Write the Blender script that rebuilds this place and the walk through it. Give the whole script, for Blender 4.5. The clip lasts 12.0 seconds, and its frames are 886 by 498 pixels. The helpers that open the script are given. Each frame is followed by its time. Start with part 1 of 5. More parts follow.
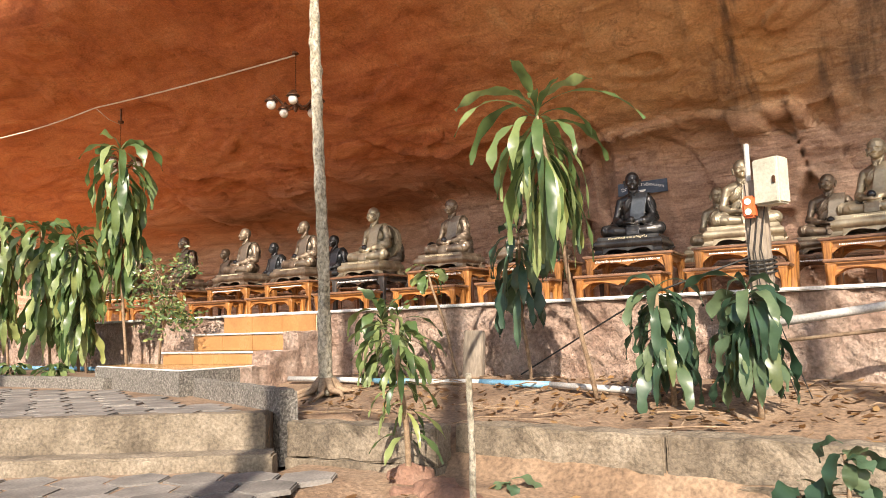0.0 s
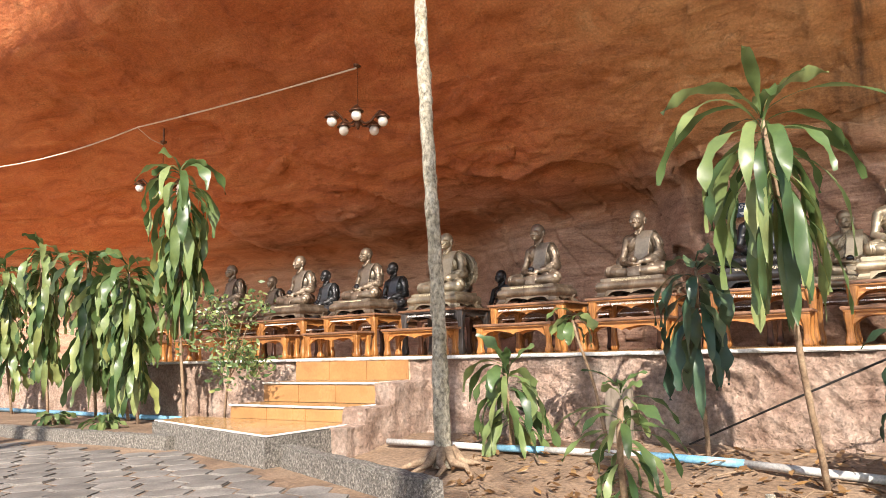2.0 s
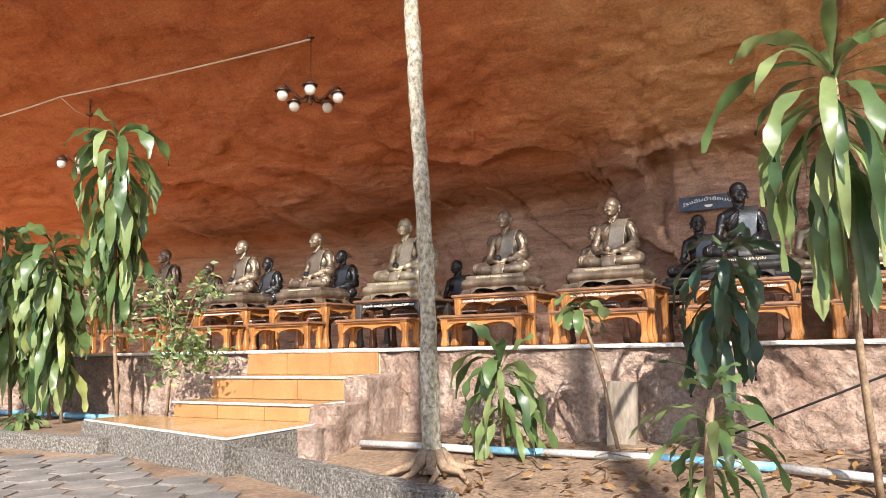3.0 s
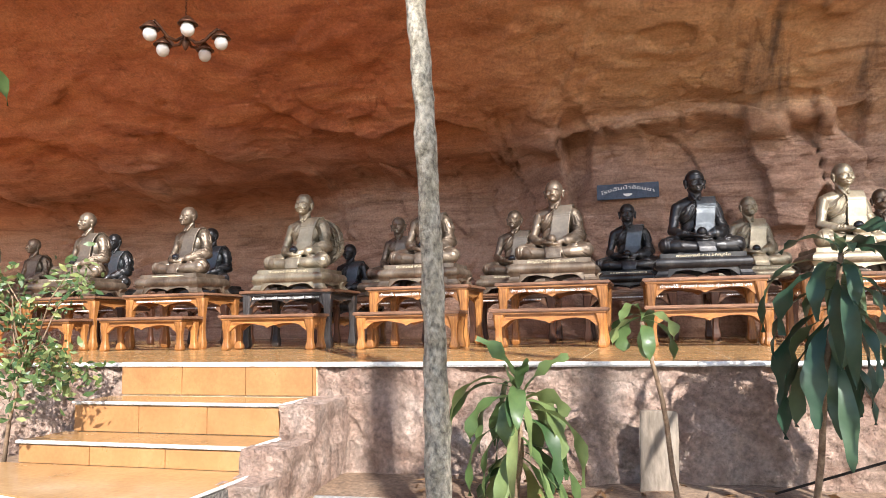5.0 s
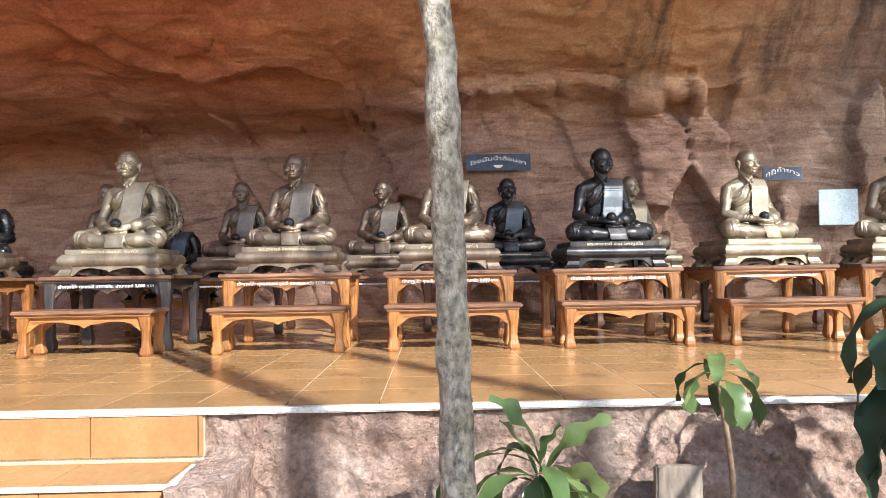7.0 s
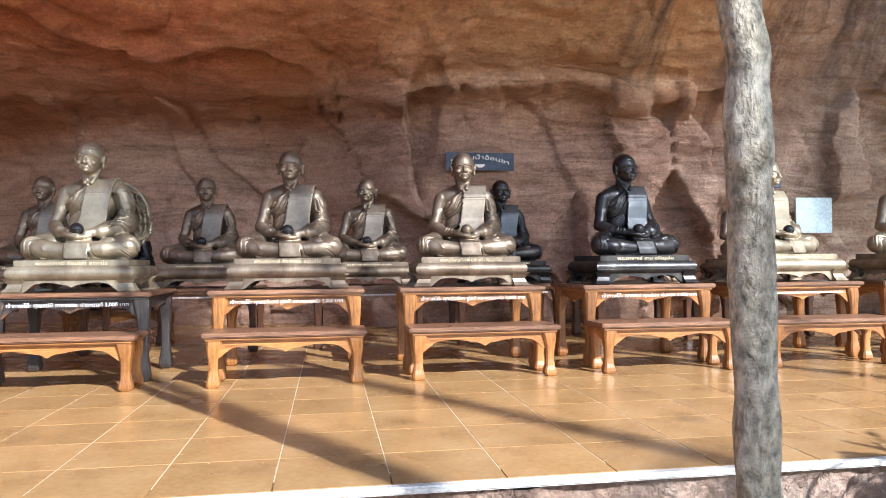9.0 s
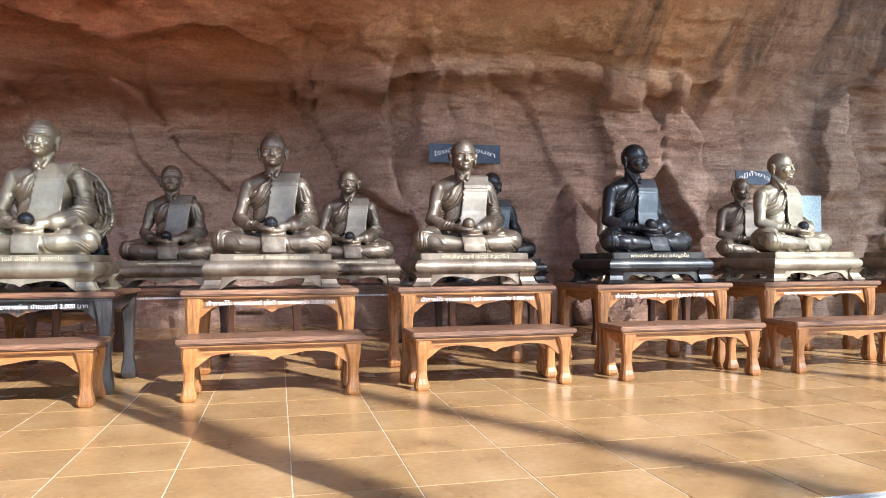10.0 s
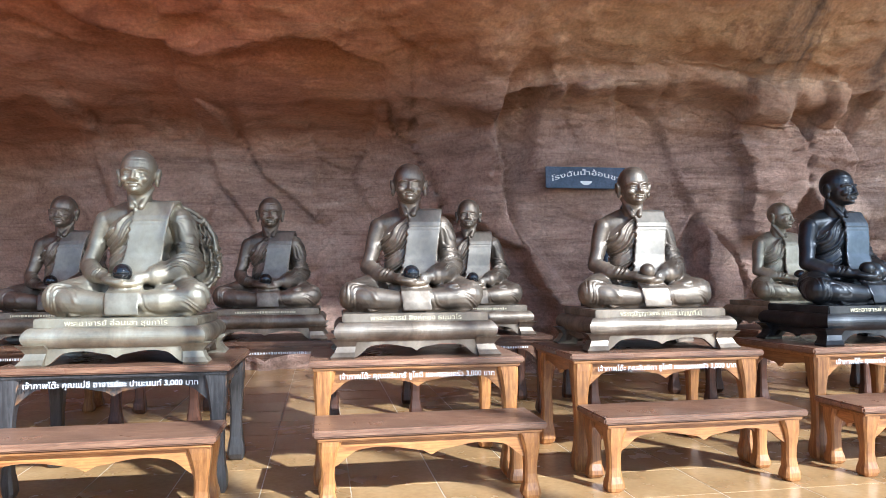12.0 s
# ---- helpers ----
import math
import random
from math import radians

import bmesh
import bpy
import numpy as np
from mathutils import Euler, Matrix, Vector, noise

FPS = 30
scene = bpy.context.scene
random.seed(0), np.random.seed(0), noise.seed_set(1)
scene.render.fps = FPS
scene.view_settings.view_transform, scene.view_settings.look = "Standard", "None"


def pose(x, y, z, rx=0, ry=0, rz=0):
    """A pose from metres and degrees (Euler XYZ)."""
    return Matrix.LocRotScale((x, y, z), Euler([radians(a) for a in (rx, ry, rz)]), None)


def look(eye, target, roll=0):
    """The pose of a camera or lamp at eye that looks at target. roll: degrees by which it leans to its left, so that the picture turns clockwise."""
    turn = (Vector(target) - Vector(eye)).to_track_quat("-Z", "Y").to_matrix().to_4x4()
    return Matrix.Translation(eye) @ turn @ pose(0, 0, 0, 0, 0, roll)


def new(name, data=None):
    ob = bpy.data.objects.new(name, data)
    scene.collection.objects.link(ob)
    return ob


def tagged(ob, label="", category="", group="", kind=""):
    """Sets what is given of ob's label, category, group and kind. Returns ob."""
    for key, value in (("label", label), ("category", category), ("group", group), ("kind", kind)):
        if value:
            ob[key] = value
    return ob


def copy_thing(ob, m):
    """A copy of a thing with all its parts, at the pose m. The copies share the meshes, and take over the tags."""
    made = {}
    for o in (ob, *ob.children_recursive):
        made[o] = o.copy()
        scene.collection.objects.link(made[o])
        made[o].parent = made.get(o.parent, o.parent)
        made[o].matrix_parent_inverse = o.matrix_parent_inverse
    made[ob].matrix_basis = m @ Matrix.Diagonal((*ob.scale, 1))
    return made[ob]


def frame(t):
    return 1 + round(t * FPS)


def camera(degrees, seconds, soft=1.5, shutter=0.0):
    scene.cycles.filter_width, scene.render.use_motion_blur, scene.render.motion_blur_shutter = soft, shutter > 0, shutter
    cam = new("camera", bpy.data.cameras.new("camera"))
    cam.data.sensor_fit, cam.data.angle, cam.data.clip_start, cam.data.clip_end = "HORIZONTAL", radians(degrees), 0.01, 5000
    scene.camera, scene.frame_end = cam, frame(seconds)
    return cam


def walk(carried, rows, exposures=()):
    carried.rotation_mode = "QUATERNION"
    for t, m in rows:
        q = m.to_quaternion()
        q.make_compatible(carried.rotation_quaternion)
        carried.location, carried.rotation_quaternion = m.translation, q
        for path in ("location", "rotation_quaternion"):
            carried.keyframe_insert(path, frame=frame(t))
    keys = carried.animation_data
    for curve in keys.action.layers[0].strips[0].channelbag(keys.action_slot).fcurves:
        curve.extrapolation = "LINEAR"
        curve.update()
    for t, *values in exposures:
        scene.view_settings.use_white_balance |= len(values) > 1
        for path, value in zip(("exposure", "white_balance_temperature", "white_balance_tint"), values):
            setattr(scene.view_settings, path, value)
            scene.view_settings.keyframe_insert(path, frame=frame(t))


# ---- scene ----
cam = camera(63.2, 12.0, 0.8)
METRES, EYE, TILT, LEAN, TURN = 8.8, 1.5, 6.5, 1.5, 33.0
ROWS = [
    (0.0, 0.0, 0.0, 0.0, -0.0, 0.0, -0.0),
    (0.5, -0.0323, 0.0371, -0.0027, 0.39, 1.24, 0.14),
    (1.0, -0.0573, 0.082, -0.0004, 2.21, 1.77, 0.5),
    (1.5, -0.0855, 0.1125, 0.0028, 2.25, 1.68, 0.32),
    (2.0, -0.1055, 0.1318, 0.0157, 1.49, 1.66, 0.13),
    (2.5, -0.1187, 0.1668, 0.012, -2.85, 1.4, -0.39),
    (3.0, -0.155, 0.2057, 0.0035, -4.18, 1.33, -0.87),
    (5.0, -0.2412, 0.3792, 0.008, -17.34, 0.25, -2.42),
    (5.5, -0.2535, 0.4386, 0.0172, -19.18, 0.69, -2.78),
    (6.0, -0.2715, 0.4786, 0.028, -25.91, -1.7, -3.08),
    (6.5, -0.2757, 0.5124, 0.0293, -30.58, -2.4, -3.54),
    (8.5, -0.3118, 0.6477, 0.0433, -39.92, -3.06, -4.73),
    (9.0, -0.325, 0.6775, 0.0424, -41.81, -2.82, -4.92),
    (9.5, -0.3146, 0.7112, 0.037, -44.93, -2.58, -5.11),
    (10.0, -0.3132, 0.7505, 0.0321, -45.66, -2.47, -5.34),
    (10.5, -0.3163, 0.7861, 0.033, -48.26, -2.3, -5.45),
    (11.0, -0.3052, 0.8206, 0.0296, -48.78, 0.33, -5.47),
    (11.5, -0.2939, 0.8591, 0.0465, -45.13, -0.39, -5.19),
    (12.0, -0.2983, 0.8921, 0.0457, -42.33, -1.6, -5.02),
]
walk(cam, [(t, pose(0, 0, EYE, TILT, LEAN, TURN) @ pose(METRES * x, METRES * y, METRES * z, 90 + pitch, roll, yaw)) for t, x, y, z, yaw, pitch, roll in ROWS],
     exposures=[(0.0, 1.3, 7000, 13), (3.0, 1.4, 6300, 12), (5.0, 1.42, 6000, 12), (8.5, 1.47, 5600, 10), (10.0, 1.54, 5300, 8), (12.0, 1.66, 4850, 4)])

# ---- light ----
SUN_AZ, SUN_EL = radians(149), radians(33)
world = bpy.data.worlds.new("sky")
scene.world = world
world.use_nodes = True
wn = world.node_tree
sky = wn.nodes.new("ShaderNodeTexSky")
sky.sky_type, sky.sun_disc = "NISHITA", False
sky.sun_elevation, sky.sun_rotation = SUN_EL, SUN_AZ
wn.links.new(sky.outputs[0], wn.nodes["Background"].inputs[0])
wn.nodes["Background"].inputs[1].default_value = 0.1
sun_data = bpy.data.lights.new("sun", "SUN")
sun_data.energy, sun_data.angle, sun_data.color = 4.0, radians(0.6), (1.0, 0.93, 0.82)
sun = new("sun", sun_data)
TO_SUN = Vector((math.sin(SUN_AZ) * math.cos(SUN_EL), math.cos(SUN_AZ) * math.cos(SUN_EL), math.sin(SUN_EL)))
sun.matrix_world = look(TO_SUN * 30, (0, 0, 0))

# ---- materials ----
def nodes_of(name):
    m = bpy.data.materials.new(name)
    m.use_nodes = True
    t = m.node_tree
    return m, t, t.nodes["Principled BSDF"]


def add(t, kind, **values):
    n = t.nodes.new(kind)
    for key, value in values.items():
        n.inputs[key.replace("_", " ")].default_value = value
    return n


def ramp(t, source, stops):
    r = t.nodes.new("ShaderNodeValToRGB")
    while len(r.color_ramp.elements) < len(stops):
        r.color_ramp.elements.new(0.5)
    for e, (p, c) in zip(r.color_ramp.elements, stops):
        e.position = p
        e.color = (*c, 1) if len(c) == 3 else c
    t.links.new(source, r.inputs[0])
    return r.outputs[0]


def mix(t, mode, fac, a, b):
    n = t.nodes.new("ShaderNodeMix")
    n.data_type, n.blend_type = "RGBA", mode
    for socket, value in ((n.inputs[0], fac), (n.inputs[6], a), (n.inputs[7], b)):
        if isinstance(value, bpy.types.NodeSocket):
            t.links.new(value, socket)
        elif isinstance(value, (int, float)):
            socket.default_value = value
        else:
            socket.default_value = (*value, 1)
    return n.outputs[2]


def place(t, scale=(1, 1, 1), turn=(0, 0, 0), where="Object"):
    c = t.nodes.new("ShaderNodeTexCoord")
    m = t.nodes.new("ShaderNodeMapping")
    m.inputs["Scale"].default_value = scale
    m.inputs["Rotation"].default_value = [radians(a) for a in turn]
    t.links.new(c.outputs[where], m.inputs[0])
    return m.outputs[0]


def noisy(t, vector, scale, detail=6, rough=0.6, distort=0.0):
    n = add(t, "ShaderNodeTexNoise", Scale=scale, Detail=detail, Roughness=rough, Distortion=distort)
    t.links.new(vector, n.inputs["Vector"])
    return n.outputs[0]


def bumped(t, shader, heights, distance=0.01):
    last = None
    for source, strength, d in heights:
        b = add(t, "ShaderNodeBump", Strength=strength, Distance=d)
        t.links.new(source, b.inputs["Height"])
        if last:
            t.links.new(last, b.inputs["Normal"])
        last = b.outputs[0]
    t.links.new(last, shader.inputs["Normal"])


def surface(name, dark, mid, light, scale=6, rough=(0.6, 0.9), metal=0.0, bump=0.3, depth=0.01, fine=60, stretch=(1, 1, 1), vary=0.0, distort=0.3, spots=0.35, where="Object", lumps=0.0):
    """A plain worn surface: large stains, fine grain and relief."""
    m, t, s = nodes_of(name)
    v = place(t, stretch, where=where)
    big = noisy(t, v, scale, 5, 0.6, distort)
    small = noisy(t, v, fine, 4, 0.6)
    c = ramp(t, big, [(0.3, dark), (0.5, mid), (0.72, light)])
    g = ramp(t, small, [(0.3, (1 - spots,) * 3), (0.65, (1.08,) * 3)])
    c = mix(t, "MULTIPLY", 1.0, c, g)
    if vary:
        info = t.nodes.new("ShaderNodeObjectInfo")
        c = mix(t, "MULTIPLY", 1.0, c, ramp(t, info.outputs["Random"], [(0, (1 - vary,) * 3), (1, (1 + vary * 0.6,) * 3)]))
    t.links.new(c, s.inputs["Base Color"])
    t.links.new(ramp(t, big, [(0.3, (rough[1],) * 3), (0.7, (rough[0],) * 3)]), s.inputs["Roughness"])
    s.inputs["Metallic"].default_value = metal
    more = [(noisy(t, v, 9, 6, 0.7, 0.6), 1.0, lumps), (noisy(t, v, 22, 5, 0.7), 0.8, lumps * 0.5)] if lumps else []
    bumped(t, s, more + [(big, bump, depth * 2), (small, bump, depth * 0.5)])
    return m


def wood(name, dark, light, axis="X", rough=(0.28, 0.5), worn=None):
    m, t, s = nodes_of(name)
    stretch = (1.2, 14, 14) if axis == "X" else (14, 14, 1.2)
    v = place(t, stretch)
    grain = noisy(t, v, 3.5, 8, 0.65, 1.2)
    fine = noisy(t, v, 16, 4, 0.6)
    broad = noisy(t, place(t), 3.0, 4, 0.6, 0.5)
    c = ramp(t, grain, [(0.32, dark), (0.55, tuple((a + b) / 2 for a, b in zip(dark, light))), (0.75, light)])
    c = mix(t, "MULTIPLY", 0.8, c, ramp(t, broad, [(0.3, (0.62,) * 3), (0.62, (1.1,) * 3)]))
    if worn:
        w = ramp(t, noisy(t, place(t), 1.7, 6, 0.7, 0.6), [(0.55, (0, 0, 0)), (0.63, (1, 1, 1))])
        c = mix(t, "MIX", w, c, worn)
    info = t.nodes.new("ShaderNodeObjectInfo")
    c = mix(t, "MULTIPLY", 1.0, c, ramp(t, info.outputs["Random"], [(0, (0.72, 0.68, 0.66)), (1, (1.15, 1.12, 1.1))]))
    t.links.new(c, s.inputs["Base Color"])
    t.links.new(ramp(t, broad, [(0.3, (rough[1],) * 3), (0.7, (rough[0],) * 3)]), s.inputs["Roughness"])
    bumped(t, s, [(fine, 0.15, 0.003), (grain, 0.2, 0.004)])
    return m


def bronze(name, deep, mid, high, rough=(0.3, 0.5)):
    """Patinated cast bronze: brown-black in the hollows, rubbed on the high places."""
    m, t, s = nodes_of(name)
    v = place(t)
    big = noisy(t, v, 5.0, 6, 0.6, 0.4)
    small = noisy(t, v, 45, 5, 0.65)
    streak = noisy(t, place(t, (4, 4, 1.6)), 3.0, 5, 0.6, 0.8)
    c = ramp(t, big, [(0.3, deep), (0.52, mid), (0.74, high)])
    c = mix(t, "MULTIPLY", 0.45, c, ramp(t, streak, [(0.35, (0.7, 0.72, 0.76)), (0.6, (1.1, 1.07, 1.0))]))
    t.links.new(c, s.inputs["Base Color"])
    s.inputs["Metallic"].default_value = 0.7
    t.links.new(ramp(t, small, [(0.3, (rough[0],) * 3), (0.7, (rough[1],) * 3)]), s.inputs["Roughness"])
    bumped(t, s, [(small, 0.1, 0.003), (streak, 0.06, 0.004)])
    return m


def rock_material():
    m, t, s = nodes_of("sandstone")
    v = place(t)
    strata = noisy(t, place(t, (0.45, 0.9, 2.0), (14, 8, 0)), 1.3, 10, 0.66, 1.6)
    broad = noisy(t, place(t, (0.5, 0.7, 1.0)), 0.55, 5, 0.55, 0.8)
    grain = noisy(t, v, 28, 6, 0.7)
    fleck = noisy(t, place(t, (1, 1, 1.6)), 5.5, 8, 0.72, 0.8)
    orange = ramp(t, strata, [(0.26, (0.3, 0.082, 0.03)), (0.46, (0.54, 0.165, 0.058)), (0.62, (0.63, 0.225, 0.082)), (0.8, (0.68, 0.33, 0.15))])
    orange = mix(t, "MIX", ramp(t, broad, [(0.5, (0, 0, 0)), (0.72, (0.55,) * 3)]), orange, (0.57, 0.235, 0.09))
    brown = ramp(t, strata, [(0.28, (0.26, 0.145, 0.1)), (0.5, (0.5, 0.305, 0.215)), (0.75, (0.64, 0.44, 0.325))])
    grey = ramp(t, strata, [(0.3, (0.2, 0.125, 0.09)), (0.5, (0.36, 0.255, 0.19)), (0.75, (0.52, 0.41, 0.32))])
    # the bare wall at the foot is browner, the weathered end of the shelter greyer
    c = t.nodes.new("ShaderNodeTexCoord")
    x = t.nodes.new("ShaderNodeSeparateXYZ")
    t.links.new(c.outputs["Object"], x.inputs[0])
    h = add(t, "ShaderNodeMath")
    h.operation = "MULTIPLY_ADD"
    t.links.new(broad, h.inputs[0])
    h.inputs[1].default_value = 1.3
    t.links.new(x.outputs["Z"], h.inputs[2])
    # the roof turns from red to ochre along the shelter
    ochre = ramp(t, strata, [(0.26, (0.36, 0.16, 0.06)), (0.46, (0.58, 0.3, 0.13)), (0.62, (0.67, 0.385, 0.18)), (0.8, (0.72, 0.49, 0.28))])
    along_x = add(t, "ShaderNodeMapRange", From_Min=-7.0, From_Max=-3.6)
    t.links.new(x.outputs["X"], along_x.inputs[0])
    orange = mix(t, "MIX", along_x.outputs[0], orange, ochre)
    low = add(t, "ShaderNodeMapRange", From_Min=4.8, From_Max=5.7)
    t.links.new(h.outputs[0], low.inputs[0])
    col = mix(t, "MIX", low.outputs[0], brown, orange)
    gx = add(t, "ShaderNodeMath")
    gx.operation = "MULTIPLY_ADD"
    t.links.new(broad, gx.inputs[0])
    gx.inputs[1].default_value = 3.0
    t.links.new(x.outputs["X"], gx.inputs[2])
    right = add(t, "ShaderNodeMapRange", From_Min=0.2, From_Max=2.6)
    t.links.new(gx.outputs[0], right.inputs[0])
    col = mix(t, "MIX", right.outputs[0], col, grey)
    # dark wash marks running down from the roof
    wash = noisy(t, place(t, (1.6, 0.25, 0.12)), 1.3, 5, 0.6, 0.3)
    wash_x = add(t, "ShaderNodeMapRange", From_Min=-2.7, From_Max=-1.9)
    t.links.new(x.outputs["X"], wash_x.inputs[0])
    wash_z = add(t, "ShaderNodeMapRange", From_Min=4.5, From_Max=5.0)
    t.links.new(x.outputs["Z"], wash_z.inputs[0])
    washed = mix(t, "MULTIPLY", 1.0, ramp(t, wash, [(0.5, (0, 0, 0)), (0.62, (0.75,) * 3)]), wash_x.outputs[0])
    washed = mix(t, "MULTIPLY", 1.0, washed, wash_z.outputs[0])
    col = mix(t, "MIX", washed, col, (0.07, 0.052, 0.042))
    cracks = noisy(t, place(t, (0.8, 0.9, 1.7), (10, 20, 0)), 1.4, 7, 0.62, 0.9)
    line = ramp(t, cracks, [(0.487, (1, 1, 1)), (0.498, (0.35,) * 3), (0.502, (0.35,) * 3), (0.513, (1, 1, 1))])
    some = ramp(t, noisy(t, v, 1.1, 3, 0.5), [(0.52, (0, 0, 0)), (0.6, (1, 1, 1))])
    line = mix(t, "MIX", some, (1, 1, 1), line)
    col = mix(t, "MULTIPLY", 0.35, col, line)
    # open joints that split the wall into leaning blocks
    turned = place(t, (1, 1, 1), (0, 20, 0))
    squeezed = add(t, "ShaderNodeMapping", Scale=(1.25, 0.35, 0.62))
    t.links.new(turned, squeezed.inputs[0])
    warp = add(t, "ShaderNodeTexNoise", Scale=1.1, Detail=5.0, Roughness=0.5)
    t.links.new(v, warp.inputs["Vector"])
    bent = t.nodes.new("ShaderNodeVectorMath")
    bent.operation = "MULTIPLY_ADD"
    t.links.new(warp.outputs["Color"], bent.inputs[0])
    bent.inputs[1].default_value = (0.22, 0.2, 0.2)
    t.links.new(squeezed.outputs[0], bent.inputs[2])
    joints = []
    for scale, wide in ((1.0, 0.008), (2.1, 0.006)):
        cells = t.nodes.new("ShaderNodeTexVoronoi")
        cells.feature = "DISTANCE_TO_EDGE"
        cells.inputs["Scale"].default_value = scale
        t.links.new(bent.outputs[0], cells.inputs["Vector"])
        joints.append(ramp(t, cells.outputs["Distance"], [(0.0, (0.4,) * 3), (wide * 0.45, (0.6,) * 3), (wide, (0.9,) * 3), (wide * 2.6, (1, 1, 1))]))
    broken = ramp(t, noisy(t, v, 1.3, 3, 0.5), [(0.52, (0, 0, 0)), (0.6, (1, 1, 1))])
    joint = mix(t, "MULTIPLY", broken, joints[0], joints[1])
    kept = ramp(t, noisy(t, v, 0.9, 3, 0.5), [(0.38, (0, 0, 0)), (0.5, (1, 1, 1))])
    joint = mix(t, "MIX", kept, (1, 1, 1), joint)
    joint = mix(t, "MIX", ramp(t, low.outputs[0], [(0.25, (0, 0, 0)), (0.8, (1, 1, 1))]), joint, (1, 1, 1))
    col = mix(t, "MULTIPLY", 0.2, col, joint)
    # thin bedding lines across the wall
    bed = noisy(t, place(t, (0.5, 0.5, 16.0), (3, -4, 0)), 1.6, 6, 0.7, 0.5)
    bedded = ramp(t, bed, [(0.34, (0.72, 0.7, 0.7)), (0.5, (1, 1, 1)), (0.62, (1, 1, 1)), (0.7, (1.25, 1.25, 1.22))])
    col = mix(t, "MULTIPLY", ramp(t, low.outputs[0], [(0.2, (0.75,) * 3), (1.0, (0.3,) * 3)]), col, bedded)
    chip = noisy(t, place(t, (1.3, 1.3, 1.6), (0, 25, 0)), 3.2, 9, 0.72, 0.5)
    pale = ramp(t, fleck, [(0.62, (0, 0, 0)), (0.74, (0.5,) * 3)])
    col = mix(t, "MIX", pale, col, (0.62, 0.4, 0.26))
    col = mix(t, "MULTIPLY", 1.0, col, ramp(t, grain, [(0.3, (0.66,) * 3), (0.65, (1.1,) * 3)]))
    t.links.new(col, s.inputs["Base Color"])
    s.inputs["Roughness"].default_value = 0.88
    bumped(t, s, [(joint, 0.25, 0.03), (bed, 0.35, 0.02), (strata, 0.7, 0.07), (chip, 0.8, 0.07), (line, 0.5, 0.03), (fleck, 0.75, 0.035), (grain, 0.55, 0.01)])
    return m


def leaf_material(name, dark, mid, light):
    m, t, s = nodes_of(name)
    v = place(t)
    n = noisy(t, v, 14, 4, 0.6)
    g = t.nodes.new("ShaderNodeNewGeometry")
    c = ramp(t, g.outputs["Random Per Island"], [(0.0, dark), (0.5, mid), (0.82, light), (1.0, tuple(a * b for a, b in zip(light, (1.15, 1.0, 0.8))))])
    c = mix(t, "MULTIPLY", 0.7, c, ramp(t, n, [(0.3, (0.7, 0.75, 0.7)), (0.7, (1.15, 1.15, 1.0))]))
    t.links.new(c, s.inputs["Base Color"])
    s.inputs["Roughness"].default_value = 0.36
    bumped(t, s, [(noisy(t, v, 40, 3, 0.5), 0.15, 0.003)])
    soft = t.nodes.new("ShaderNodeBsdfTranslucent")
    t.links.new(c, soft.inputs[0])
    both = t.nodes.new("ShaderNodeMixShader")
    both.inputs[0].default_value = 0.28
    t.links.new(s.outputs[0], both.inputs[1])
    t.links.new(soft.outputs[0], both.inputs[2])
    t.links.new(both.outputs[0], t.nodes["Material Output"].inputs[0])
    return m


def plain(name, colour, rough=0.5, metal=0.0):
    m, t, s = nodes_of(name)
    s.inputs["Base Color"].default_value = (*colour, 1)
    s.inputs["Roughness"].default_value = rough
    s.inputs["Metallic"].default_value = metal
    return m


M_ROCK = rock_material()
M_TILE = surface("orange_tile", (0.31, 0.175, 0.068), (0.4, 0.235, 0.095), (0.48, 0.3, 0.135), 2.2, (0.14, 0.32), 0, 0.08, 0.004, 30, vary=0.12, spots=0.12)
M_RISER = surface("riser_tile", (0.29, 0.145, 0.055), (0.36, 0.185, 0.072), (0.42, 0.225, 0.095), 3, (0.2, 0.4), 0, 0.08, 0.004, 40, vary=0.08, spots=0.12)
M_GROUT = surface("grout", (0.5, 0.38, 0.24), (0.62, 0.5, 0.34), (0.7, 0.58, 0.42), 9)
M_STUCCO = surface("rough_render", (0.36, 0.225, 0.165), (0.54, 0.375, 0.29), (0.65, 0.5, 0.41), 3.5, (0.85, 0.95), 0, 0.8, 0.02, 30, spots=0.45, lumps=0.13)
M_WHITE = surface("white_trim", (0.62, 0.58, 0.52), (0.78, 0.75, 0.7), (0.85, 0.83, 0.8), 8, (0.4, 0.6))
M_SOIL = surface("sandy_soil", (0.14, 0.086, 0.052), (0.26, 0.168, 0.104), (0.37, 0.262, 0.175), 1.6, (0.9, 0.98), 0, 0.8, 0.03, 34, spots=0.5)
M_CONCRETE = surface("rough_concrete", (0.11, 0.085, 0.06), (0.22, 0.175, 0.125), (0.33, 0.27, 0.2), 3.2, (0.85, 0.95), 0, 0.5, 0.012, 50, vary=0.06, spots=0.5, lumps=0.02)
M_PEBBLE = surface("pebble_wash", (0.06, 0.054, 0.048), (0.2, 0.18, 0.155), (0.5, 0.46, 0.4), 55, (0.75, 0.9), 0, 0.9, 0.01, 130, spots=0.6, distort=0.0)
M_PAVER = surface("paving_stone", (0.12, 0.108, 0.098), (0.215, 0.195, 0.175), (0.3, 0.272, 0.245), 2.5, (0.8, 0.95), 0, 0.4, 0.008, 60, vary=0.25, spots=0.35)
M_WOOD = wood("varnished_teak", (0.2, 0.078, 0.024), (0.55, 0.265, 0.08))
